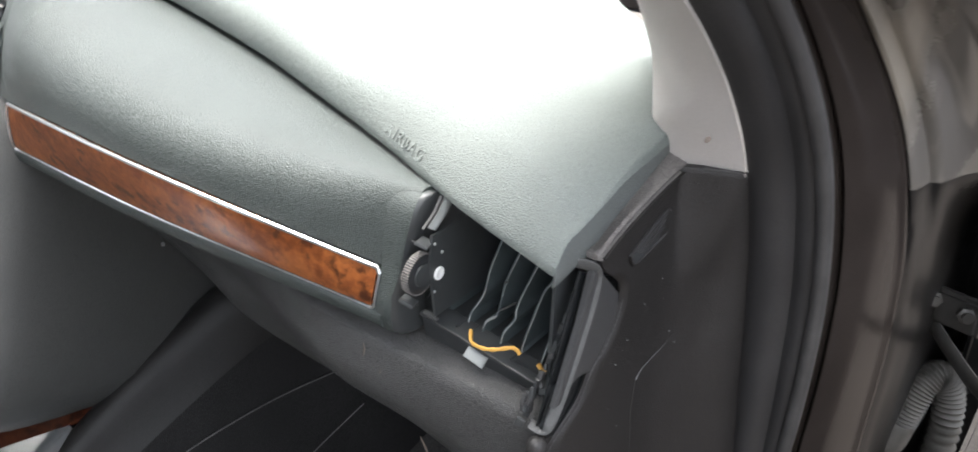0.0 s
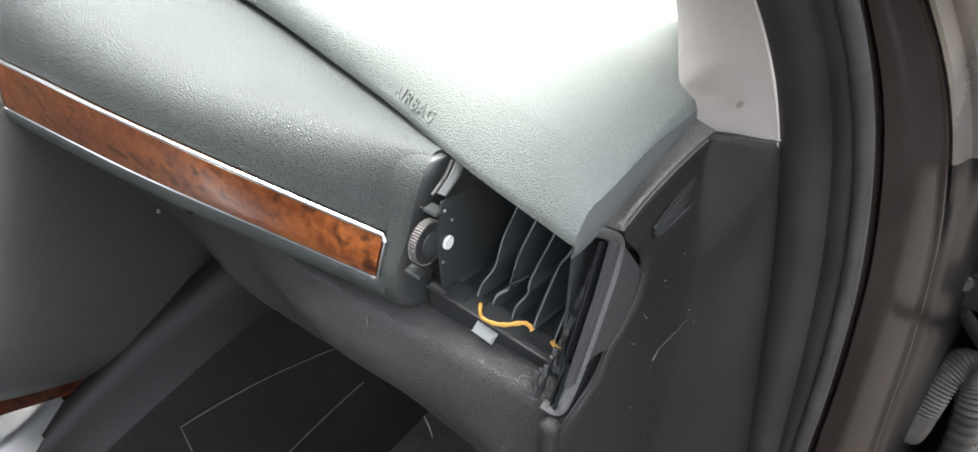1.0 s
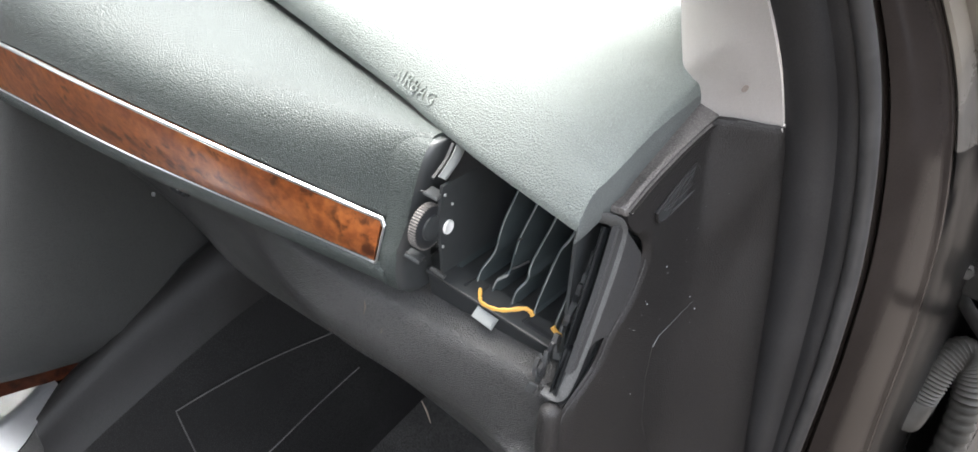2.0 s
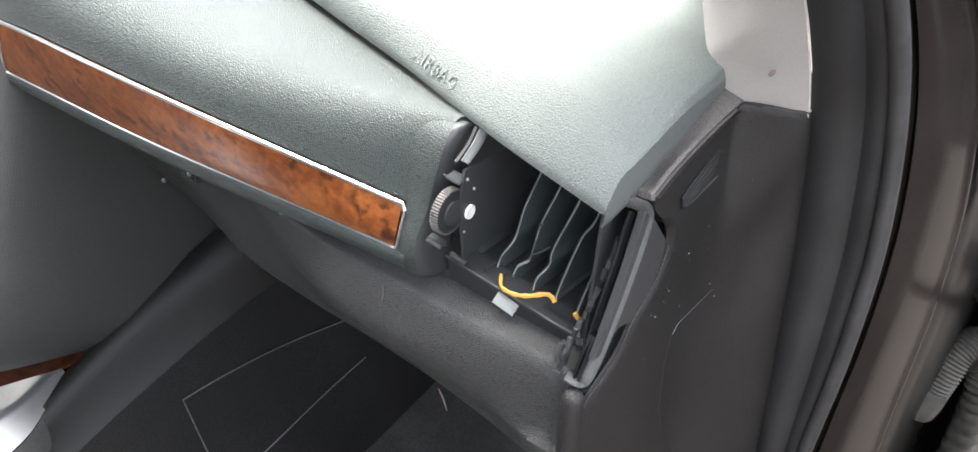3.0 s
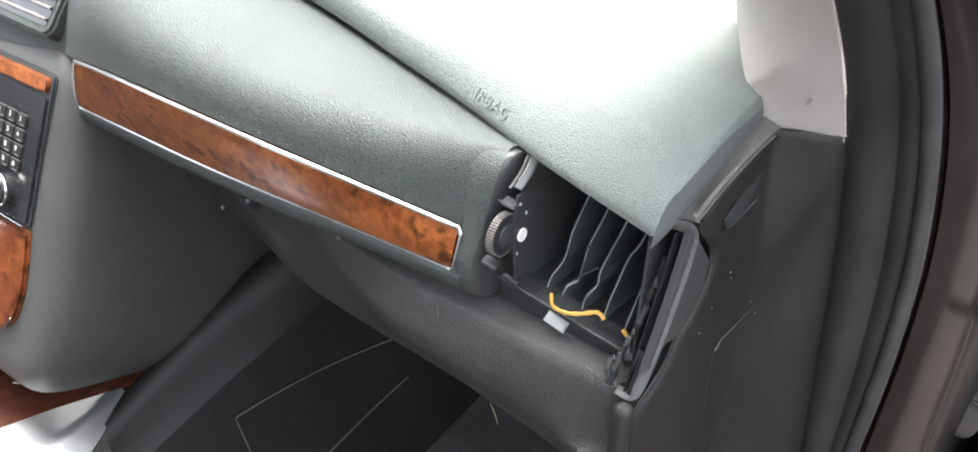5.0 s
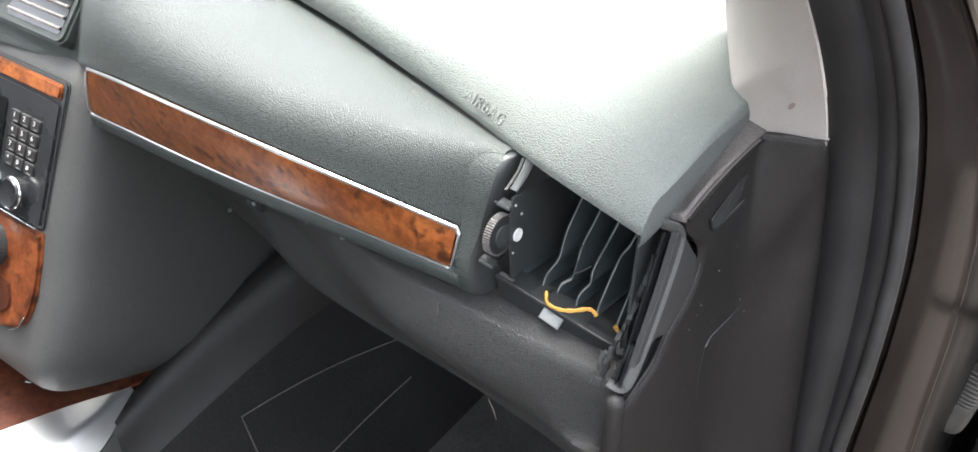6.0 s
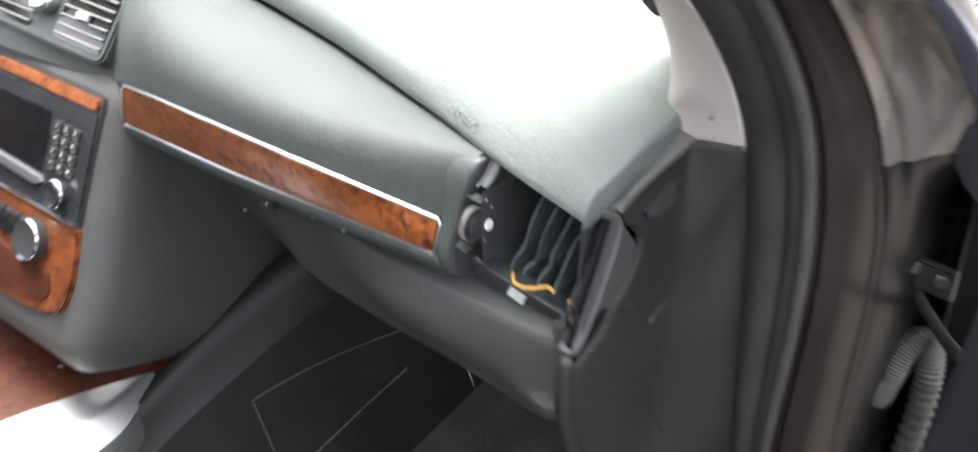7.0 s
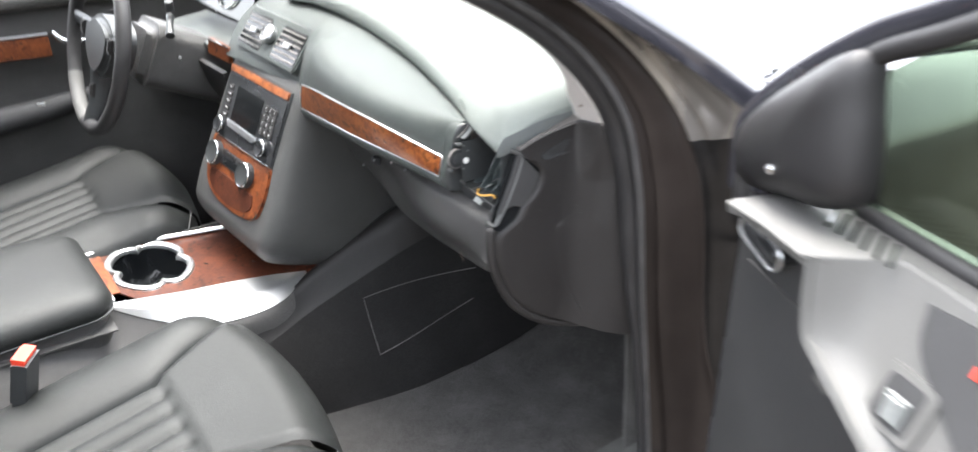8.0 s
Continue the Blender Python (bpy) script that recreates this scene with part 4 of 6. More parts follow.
CORNER = np.array(((-0.05, 0.721), (0.0, 0.725), (0.06, 0.728), (0.11, 0.7288), (0.1255, 0.7300), (0.128, 0.7335), (0.134, 0.752), (0.14, 0.764), (0.16, 0.774), (0.26, 0.796)))


def side_x(y, z):
    """How far out the panel stands: it turns to the seal sharply at the top, softly lower down."""
    w = float(np.clip((z - 0.93) / 0.07, 0, 1))
    return float(between(SIDE_X, y)[0]) * (1 - w) + float(np.interp(y, CORNER[:, 0], CORNER[:, 1])) * w


def crest(y):
    return float(np.interp(y, CREST[:, 0], CREST[:, 1]))


rows = []
for z in np.concatenate([np.linspace(0.667, 0.70, 8), np.linspace(0.71, 0.85, 14), np.linspace(0.856, 1.014, 34)]):
    ya, yb = float(between(SIDE_L, z)[0]), float(on(INNER, z)[1]) + 0.004
    row = []
    for t in np.linspace(0, 1, 30):
        y = ya + (yb - ya) * t
        out = max(0, (t - 0.85) / 0.15)
        x = (side_x(y, z) - 0.004 * (1 - min(1, t / 0.06)) ** 2 * (z < 0.975)) * (1 - out) + (float(on(INNER, z)[0]) + 0.001) * out
        row.append((x, y, z if z < 0.96 else 0.96 + (z - 0.96) / 0.054 * (crest(y) - 0.96)))
    rows.append(row)
top = rows[-1]
for dy, dz in ((0.0006, 0.0007), (0.0020, 0.0010), (0.006, 0.0006)):
    rows.append([(p[0] - (0.0015 if p[1] < 0.126 else 0), p[1] + dy * (p[1] > 0.126), p[2] + (dz if p[1] > 0.126 else -0.002 - 0.2 * dy)) for p in top])
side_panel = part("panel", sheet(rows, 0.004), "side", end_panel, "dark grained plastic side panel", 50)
rim_pts = [(0.7205, -0.0160, 0.884), (0.721, -0.0170, 0.865), (0.721, -0.0145, 0.84), (0.7205, -0.006, 0.812), (0.7205, 0.007, 0.782), (0.7205, 0.026, 0.753), (0.721, 0.053, 0.727), (0.722, 0.083, 0.706), (0.724, 0.116, 0.690), (0.728, 0.15, 0.679), (0.74, 0.2, 0.668)]
rim_path = curve3(rim_pts, 40)
cap = rim_path[0] - rim_path[1]
cap /= np.linalg.norm(cap)
rim_path = np.vstack([[rim_path[0] + cap * 0.0065 * math.sin(a) for a in (1.5, 1.2, 0.9, 0.6, 0.3)], rim_path])
part("rim", tube(rim_path, [0.0065 * math.cos(a) for a in (1.5, 1.2, 0.9, 0.6, 0.3)] + [0.0065] * 40, 14), "side", end_panel, "rounded lower rim")

# specks of dust lying on the panel
rng = random.Random(11)
bm = bmesh.new()
for _ in range(46):
    z = rng.uniform(0.72, 0.97)
    ya, yb = float(between(SIDE_L, z)[0]), float(on(INNER, z)[1])
    y = ya + (yb - ya) * rng.uniform(0.08, 0.78)
    r = rng.choice((0.00025, 0.0003, 0.0003, 0.0005))
    block(axes((side_x(y, z) + 0.0002, y, z), (0.3, 1, rng.uniform(-1, 1)), (0, rng.uniform(-1, 1), 1)), (r * rng.uniform(1, 2.5), r, r), 0, 1, bm)
tagged(part("dust_specks", bm, "grey_clip", side_panel), "pale specks of dust on the panel", kind="stuff")

# shoulder: a flat grained step from the panel in to the pad's end wall, its top light in the colour
rows = []
for y, k in ((0.0292, 0.1), (0.0292, 0.45), (0.0296, 0.72), (0.0308, 0.9), (0.0325, 0.98), (0.0355, 1.0), (0.042, 1.0), (0.052, 1.0), (0.065, 1.0), (0.08, 1.0), (0.095, 1.0), (0.11, 1.0), (0.122, 1.0), (0.129, 1.0), (0.133, 1.0)):
    zr, zl = crest(max(y, 0.0335)), float(np.interp(max(y, 0.042), WALL_LOW[:, 0], WALL_LOW[:, 1])) + 0.0008
    outer = min(0.7302, side_x(y, 1.01)) + 0.0004
    mid = np.array((0.5 * (0.7168 + outer), zr - 0.002))
    row = []
    for x, z in ((0.7164, zl - 0.005), (0.7164, zl), (0.7180, zl + 0.0004), (0.7225, 0.5 * (zl + zr) + 0.0006), (outer - 0.0034, zr + 0.0005), (outer - 0.0014, zr + 0.0001), (outer - 0.0003, zr - 0.0010), (outer, zr - 0.0028), (outer, zr - 0.005)):
        q = mid + (np.array((x, z)) - mid) * (0.35 + 0.65 * k)
        row.append((q[0], y, q[1]))
    rows.append(row)
rows.insert(0, [tuple(np.mean(rows[0], axis=0) + (np.array(p) - np.mean(rows[0], axis=0)) * 0.02) for p in rows[0]])
part("shoulder", sheet(rows, closed=True), "shoulder", end_panel, "grained flat shoulder of the panel, coloured lighter for top light", 50)

# hand slot pressed into the panel: dark bed, three ribs, raised rim
m = axes((0.7292, 0, 0), (0, 1, 0), (0, 0, 1))
slot_out = [(float(a), float(b)) for a, b in curve3([(0.0650, 0.9795), (0.0690, 0.9725), (0.0770, 0.9695), (0.0920, 0.9712), (0.1110, 0.9728), (0.1185, 0.9765), (0.1195, 0.9845), (0.1120, 0.9920), (0.0980, 0.9895), (0.0800, 0.9850), (0.0650, 0.9795)], 48)[:-1]]
bed = part("slot_bed", plate(slot_out, m, 0.002, 0.0004, 1, 0.0004), "black", side_panel, "dark slot bed")
for k in range(3):
    ends = ((0.0720 + 0.004 * k, 0.9785 - 0.0022 * k), (0.1120 + 0.001 * k, 0.9895 - 0.0048 * k))
    part("slot_rib", tube([(0.7296, ends[0][0] + (ends[1][0] - ends[0][0]) * t, ends[0][1] + (ends[1][1] - ends[0][1]) * t) for t in np.linspace(0, 1, 6)], [0.0003, 0.0009, 0.0010, 0.0010, 0.0009, 0.0003], 6), "side", bed)
part("slot_rim", tube([(0.7294, y, z) for y, z in slot_out], 0.0009, 6, closed=True), "side", side_panel)
# glint on the slot's lower rim, made of paler material
part("slot_glint", tube([(0.7300, y, z) for y, z in slot_out[11:34]], [0.0002 + 0.0008 * math.sin(math.pi * k / 22) for k in range(23)], 6), "ridge", side_panel, "pale painted glint on the slot edge")
# highlight of the panel's top lip, made of paler material
part("top_edge", tube([(p[0] + 0.0003, p[1] + 0.0002, p[2] + 0.0008) for p in top[12:29] if p[1] > 0.127], 0.0009, 6), "ridge", side_panel, "pale painted highlight on the top edge")
part("crease", tube([(float(between(SIDE_X, y)[0]) + 0.0003, y, z) for y, z in ((0.0985, 0.862), (0.104, 0.868), (0.130, 0.8875))], [0.0009, 0.0004, 0.0001], 6), "ridge", side_panel, "pale line along the crease")
part("step", tube([(float(between(SIDE_X, y)[0]) - 0.0003, y, z) for y, z in ((0.0985, 0.862), (0.0975, 0.835), (0.105, 0.79), (0.118, 0.755), (0.14, 0.71))], 0.0007, 6), "side", side_panel, "low step pressed in the panel")

flap = thing("cover_flap", "dark grey end cover flap hanging in its frame", "cover", (0.724, 0.03, 0.89))
m = axes((0.7265, 0, 0), (0, 1, 0), (0, 0, 1))
arc = [(0.0345, 0.9085), (0.027, 0.9120), (0.018, 0.9145), (0.010, 0.9130), (0.004, 0.9080)]
face_out = [(0.027, 0.987), (0.036, 0.982), (0.0640, 0.952), (0.0650, 0.946), (0.0618, 0.935), (0.0502, 0.920)] + arc + [(-0.006, 0.908), (0.016, 0.955)]
part("plate", plate(face_out, m, 0.004, 0.0008, 2, -0.0012), "flap", flap, "smooth dark grey cover plate")
# near-black plate: the shadow below the cover, put in as colour
part("recess", plate([(0.052, 0.920), (0.044, 0.9045), (0.036, 0.8925), (0.028, 0.8835), (0.012, 0.8755), (-0.010, 0.884), (-0.012, 0.896), (0.0, 0.918)], m, 0.002, 0, 1, -0.0055), "screen", flap, "black plate for the shade behind the cover")
band = curve3([(0.7140, 0.0185, 0.9925), (0.7190, 0.0212, 0.9922), (0.7232, 0.0258, 0.9900), (0.7250, 0.0302, 0.9858), (0.7256, 0.0322, 0.9790), (0.7258, 0.0275, 0.9640), (0.7258, 0.0190, 0.9450), (0.7256, 0.0085, 0.9240), (0.7252, -0.0015, 0.9065), (0.7244, -0.0085, 0.8965), (0.7222, -0.0112, 0.8938), (0.7180, -0.0125, 0.8940), (0.7130, -0.0135, 0.8955)], 60)
# band coloured paler than the plate to show light on its edge
part("edge_band", sweep(band, [(-0.0030, -0.006), (-0.0030, -0.0030), (-0.0026, -0.0022), (0.0012, 0.0006), (0.0024, 0.0008), (0.0032, 0.0001), (0.0034, -0.006)], (0.9, -0.35, 0.25)), "stack", flap, "raised dull edge of the cover", 30)
# near-black sheet for the shade within the frame
part("inner_wall", sheet([[(0.7195, 0.020, 0.988), (0.7195, 0.075, 0.955)], [(0.7195, -0.002, 0.93), (0.7195, 0.075, 0.93)], [(0.7175, -0.012, 0.895), (0.7175, 0.05, 0.895)]], 0.001), "screen", flap, "black sheet for the shade inside the cover frame")
part("worn_edge", tube([(float(between(SIDE_X, float(between(SIDE_L, z)[0]))[0]) - 0.0015, float(between(SIDE_L, z)[0]), z) for z in np.linspace(0.870, 0.947, 60)], [0.0001 + 0.0005 * (k % 2 == 0) for k in range(60)], 6), "ridge", side_panel, "pale worn panel edge")

# ---- centre vents ----
vm = axes((0, -0.006, 1.020), (0.21, 0.025, -0.022), (0, 0.0465, 0.063))
centre_vent = thing("centre_vent", "twin centre air vents with silver slats and round knob", "air vent", (0, -0.003, 0.98))
part("frame", plate(rounded(-0.111, -0.043, 0.111, 0.043, 0.012), vm, 0.03, 0.003, 2, 0.004), "face", centre_vent, "dark grey-green vent frame")
for side in (-1, 1):
    # flat black plate, the shade inside the vent as colour
    part("well", plate(rounded(side * 0.062 - 0.041, -0.034, side * 0.062 + 0.041, 0.034, 0.005), vm, 0.01, 0, 1, 0.0046), "screen", centre_vent)
    for k in range(6):
        sm = vm @ Matrix.Translation((side * 0.062, -0.0275 + 0.011 * k, 0.0065)) @ Matrix.Rotation(radians(-30), 4, "X")
        part("slat", block(sm, (0.080, 0.0034, 0.0016), 0.0007), "ledge" if side < 0 else "shoulder", centre_vent)
    part("slider", block(vm @ Matrix.Translation((side * 0.062, 0.0, 0.0095)), (0.02, 0.008, 0.006), 0.002), "silver", centre_vent, "silver vent slider")
part("knob", lathe([(0.0165, 0.0), (0.0185, 0.004), (0.0185, 0.012), (0.015, 0.015), (0.012, 0.0135), (0.004, 0.013)], vm @ Matrix.Translation((-0.006, 0.004, 0.004)), 32), "silver", centre_vent, "round silver centre knob")
part("top_line", block(vm @ Matrix.Translation((0, 0.047, 0.003)), (0.21, 0.0016, 0.002), 0.0005), "chrome", centre_vent)

# ---- centre stack ----
STACK = axes((0, -0.043, 0.93), (1, 0.1, -0.08), (0, 0.38, 0.925))
stack = thing("centre_stack", "dark grained centre stack housing for radio and climate controls", "centre console", (0.0, 0.0, 0.68))
STACK_W = np.array(((-0.330, 0.118), (-0.315, 0.140), (-0.295, 0.156), (-0.27, 0.166), (-0.22, 0.170), (-0.10, 0.158), (0.0, 0.147), (0.036, 0.140), (0.050, 0.136)))
rows = []
for v in np.concatenate([np.linspace(-0.330, -0.27, 10), np.linspace(-0.25, 0.05, 16)]):
    w = float(np.interp(v, STACK_W[:, 0], STACK_W[:, 1]))
    sink = 0.05 * max(0, (-0.268 - v) / 0.062) ** 2.2 + 0.012 * max(0, (v - 0.03) / 0.02) ** 2
    half = [(0.0, 0.003), (0.45, 0.003), (0.78, 0.003), (0.86, 0.0015), (0.915, -0.003), (0.955, -0.011), (0.982, -0.024), (0.996, -0.045), (1.0, -0.08), (0.99, -0.14), (0.97, -0.24), (0.95, -0.40)]
    full = [(-a, n) for a, n in half[:0:-1]] + half
    rows.append([tuple(STACK @ Vector((a * w, v, n - sink))) for a, n in full])
part("housing", sheet(rows, 0.004), "stack", stack, "dark grey grained stack surround", 70)

part("collar", plate(rounded(-0.121, -0.131, 0.119, 0.024, 0.006), STACK, 0.006, 0.002, 2, 0.0052), "black", stack, "thin black collar round the radio")

radio = thing("car_radio", "black car radio with dark screen, keypad and chrome knobs", "car radio", (0, -0.07, 0.80))
part("wood_cap", plate(rounded(-0.119, 0.0035, 0.113, 0.019, 0.004), STACK, 0.01, 0.002, 2, 0.0085), "wood", radio, "strip of glossy burr walnut")
part("fascia", plate(rounded(-0.113, -0.129, 0.115, 0.0015, 0.005), STACK, 0.012, 0.0018, 2, 0.0075), "dark_gloss", radio, "black radio fascia")
part("screen", plate(rounded(-0.070, -0.090, 0.036, -0.017, 0.004), STACK, 0.004, 0.001, 2, 0.0085), "screen", radio, "dark display screen")
part("screen_bar", plate([(-0.078, -0.091), (-0.070, -0.103), (0.030, -0.107), (0.043, -0.100), (0.040, -0.094), (-0.07, -0.090)], STACK, 0.004, 0.0012, 2, 0.0115), "silver", radio, "dull silver bar under the screen")
digits = ["1", "2", "3", "4", "5", "6", "7", "8", "9", "*", "0", "#"]
for k, d in enumerate(digits):
    u, v = 0.052 + 0.0165 * (k % 3), -0.030 - 0.0150 * (k // 3)
    key = part("key", plate(rounded(u - 0.0074, v - 0.0062, u + 0.0074, v + 0.0062, 0.0015, 3), STACK, 0.003, 0.0008, 1, 0.0095), "side", radio)
    part("digit", lettering(d, STACK @ Matrix.Translation((u - 0.001, v + 0.001, 0.0097)), 0.0072, 0.0001), "key_mark", key)
    part("mark", block(STACK @ Matrix.Translation((u + 0.002, v - 0.0045, 0.0097)), (0.006, 0.0008, 0.0003), 0), "grey_clip", key)
for k in range(5):
    u, v = -0.094 + 0.0, -0.026 - 0.0145 * k
    key = part("key", plate(rounded(u - 0.010, v - 0.0055, u + 0.010, v + 0.0055, 0.0015, 3), STACK, 0.003, 0.0008, 1, 0.0095), "side", radio)
    part("mark", block(STACK @ Matrix.Translation((u, v, 0.0097)), (0.010, 0.0016, 0.0003), 0), "key_mark", key)
for u, v in ((0.075, -0.104), (-0.098, -0.108)):
    km = STACK @ Matrix.Translation((u, v, 0.007))
    knob = part("knob", lathe([(0.0155, 0.0), (0.0155, 0.010), (0.0140, 0.0125), (0.0125, 0.012), (0.004, 0.0115)], km, 32), "dark_gloss", radio, "round black knob")
    part("knob_ring", tube([km @ Vector((0.0158 * math.cos(a), 0.0158 * math.sin(a), 0.0095)) for a in np.linspace(0, 2 * math.pi, 32, endpoint=False)], 0.0016, 8, closed=True), "chrome", knob, "chrome knob ring")
part("lower_line", block(STACK @ Matrix.Translation((0.0, -0.1295, 0.009)), (0.222, 0.002, 0.003), 0.0007), "chrome", radio, "chrome divider line")

climate = thing("climate_panel", "burr walnut climate control panel with two chrome ringed dials", "control panel", (0, -0.11, 0.70))
outline = curve3([(0.119, -0.133), (0.124, -0.17), (0.124, -0.205), (0.113, -0.236), (0.075, -0.252), (0.02, -0.258), (-0.035, -0.256), (-0.08, -0.245), (-0.108, -0.222), (-0.120, -0.185), (-0.119, -0.133)], 44)
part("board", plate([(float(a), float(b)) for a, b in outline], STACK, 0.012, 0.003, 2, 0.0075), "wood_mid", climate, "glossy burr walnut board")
part("control_strip", plate(rounded(-0.075, -0.183, 0.035, -0.150, 0.008), STACK, 0.004, 0.001, 2, 0.009), "dark_gloss", climate, "black control strip")
for k in range(6):
    part("button", plate(rounded(-0.055 + 0.015 * k - 0.006, -0.160, -0.055 + 0.015 * k + 0.006, -0.152, 0.001, 2), STACK, 0.002, 0.0006, 1, 0.0105), "side", climate)
part("display", plate(rounded(-0.052, -0.179, 0.012, -0.164, 0.002, 3), STACK, 0.002, 0.0004, 1, 0.0098), "screen", climate)
for u, v in ((0.046, -0.170), (-0.086, -0.167)):
    km = STACK @ Matrix.Translation((u, v, 0.007))
    dial = part("dial", lathe([(0.0255, 0.0), (0.025, 0.012), (0.0225, 0.0145), (0.0185, 0.0135), (0.006, 0.013)], km, 36), "black", climate, "ribbed black climate dial")
    part("dial_ring", tube([km @ Vector((0.0235 * math.cos(a), 0.0235 * math.sin(a), 0.013)) for a in np.linspace(0, 2 * math.pi, 36, endpoint=False)], 0.0017, 8, closed=True), "chrome", dial, "chrome dial ring")
    bm = bmesh.new()
    for k in range(40):
        block(km @ Matrix.Rotation(2 * math.pi * k / 40, 4, "Z") @ Matrix.Translation((0.0253, 0, 0.006)), (0.0012, 0.002, 0.010), 0, 1, bm)
    part("grip_ribs", bm, "card_dark", dial)
lid = part("tray_lid", plate([(float(a), float(b)) for a, b in curve3([(0.085, -0.20), (0.09, -0.225), (0.06, -0.243), (0.0, -0.249), (-0.06, -0.241), (-0.092, -0.22), (-0.085, -0.20), (0.0, -0.196), (0.085, -0.20)], 40)[:-1]], STACK, 0.004, 0.0015, 2, 0.0095), "wood_dark", climate, "walnut tray lid, darkened for the shade low on the stack")
part("lid_edge", tube([STACK @ Vector((u, v, 0.010)) for u, v in ((0.098, -0.247), (0.112, -0.238), (0.118, -0.225))], 0.0009, 6), "chrome", climate)

# ---- centre console ----
console = thing("centre_console", "low centre console with walnut top and silver rails", "centre console", (-0.03, -0.3, 0.30))


def top_z(x, y):
    return 0.566 - 0.06 * x + 0.012 * max(0, y + 0.15)


CUP = np.array((-0.098, -0.298))


def clover(a, grow=0.0):
    r = 0.084 - 0.019 * (1 - abs(math.sin(2 * a + 0.2))) ** 2.5 + grow
    p = np.array((1.10 * r * math.cos(a), 0.86 * r * math.sin(a)))
    c, s = math.cos(0.15), math.sin(0.15)
    return CUP + np.array((c * p[0] - s * p[1], s * p[0] + c * p[1]))


def deck_edge(a):
    """Outer edge of the walnut deck as seen from the cup holder's middle."""
    d = np.array((math.cos(a), math.sin(a)))
    best = 9.0
    for n, k in (((1, -0.27), 0.130), ((-1, 0.05), 0.088), ((0, 1), 0.37), ((0, -1), 0.118), ((0.55, -1), 0.119)):
        n = np.array(n)
        if d @ n > 1e-6:
            best = min(best, k / float(d @ n))
    return CUP + d * best


angles = np.linspace(0, 2 * math.pi, 120, endpoint=False)
rows = []
for t in (0, 0.15, 0.35, 0.6, 0.85, 1.0):
    loop = []
    for a in angles:
        p = clover(a, 0.002) * (1 - t) + np.maximum(-9, deck_edge(a)) * t
        loop.append((p[0], p[1], top_z(*p)))
    rows.append(loop)
part("deck", sheet(rows, 0.004, closed=True), "wood_dark", console, "glossy walnut deck, darkened for its dim place", 60)
cup = part("cup_holder", sheet([[(*(clover(a) * (1 - q) + CUP * q), top_z(*clover(a)) - dz) for a in angles] for q, dz in ((0, 0.0), (0.01, 0.03), (0.06, 0.066), (0.5, 0.070), (0.97, 0.070))], 0.002, closed=True), "screen", console, "deep black cup holder")
part("cup_ring", sheet([[(*clover(a, g), top_z(*clover(a)) + dz) for a in angles] for g, dz in ((-0.003, -0.006), (-0.002, 0.002), (0.003, 0.0055), (0.009, 0.006), (0.0135, 0.0035), (0.015, -0.001))], closed=True), "silver", cup, "bright chrome cup holder ring")
for dx in (-0.035, 0.03):
    part("cup_finger", block(axes((CUP[0] + dx, CUP[1] + 0.01, 0.525), (1, 0.2, 0), (0, 1, 0.6)), (0.02, 0.03, 0.012), 0.004), "dark_gloss", cup)
upper = curve3([(0.002, -0.405, 0.566), (0.024, -0.335, 0.566), (0.044, -0.262, 0.565), (0.061, -0.180, 0.564), (0.080, -0.108, 0.563), (0.104, -0.040, 0.561)], 30)
lower = curve3([(0.012, -0.408, 0.562), (0.085, -0.345, 0.548), (0.135, -0.27, 0.534), (0.152, -0.19, 0.530), (0.147, -0.11, 0.536), (0.107, -0.039, 0.557)], 30)
rows = []
for k, (u, l) in enumerate(zip(upper, lower)):
    full = math.sin(math.pi * min(1.0, k / 24)) if k < 12 else math.sin(math.pi * min(1.0, (k + 1) / 30 * 0.9 + 0.1))
    ridge = u * 0.5 + l * 0.5 + np.array((0.016, -0.006, 0.011)) * max(0.0, full)
    rows.append([u + (ridge - u) * t for t in np.linspace(0, 0.92, 6)] + [ridge + np.array((0, 0, -0.0006))] + [ridge + (l - ridge) * t for t in np.linspace(0.1, 1, 6)])
part("silver_rail", sheet(rows, 0.003), "silver", console, "bright satin silver side rail", 60)
part("left_rail", tube([(-0.198, -0.40, 0.584), (-0.198, -0.3, 0.585), (-0.178, -0.2, 0.583), (-0.164, -0.13, 0.582), (-0.145, -0.05, 0.581)], 0.005, 8), "silver", console, "thin silver rail")
part("back_plate", sheet([[(x, y, top_z(x, y) + 0.0025) for y in (-0.415, -0.39)] for x in np.linspace(-0.19, 0.0, 6)], 0.003), "silver", console)
for (x, y), w in (((-0.036, -0.20), 0.012), ((0.01, -0.115), 0.01)):
    part("glint_stud", block(axes((x, y, top_z(x, y) + 0.001), (1, 0.5, 0), (0, 1, 0)), (w, 0.004, 0.003), 0.001), "chrome", console)
flank_hi = np.vstack([curve3([(0.105, -1.0, 0.565), (0.10, -0.7, 0.565), (0.07, -0.5, 0.562), (0.012, -0.412, 0.560)], 14), lower[1:] + np.array((0.0, 0.0, -0.002)), [(0.115, 0.0, 0.55)]])
rows = [[p, p + np.array((0.008, 0, -0.012)), p * 0.45 + np.array((0.17, p[1], 0.44)) * 0.55, (0.178, p[1], 0.37), (0.185, p[1], 0.29)] for p in flank_hi]
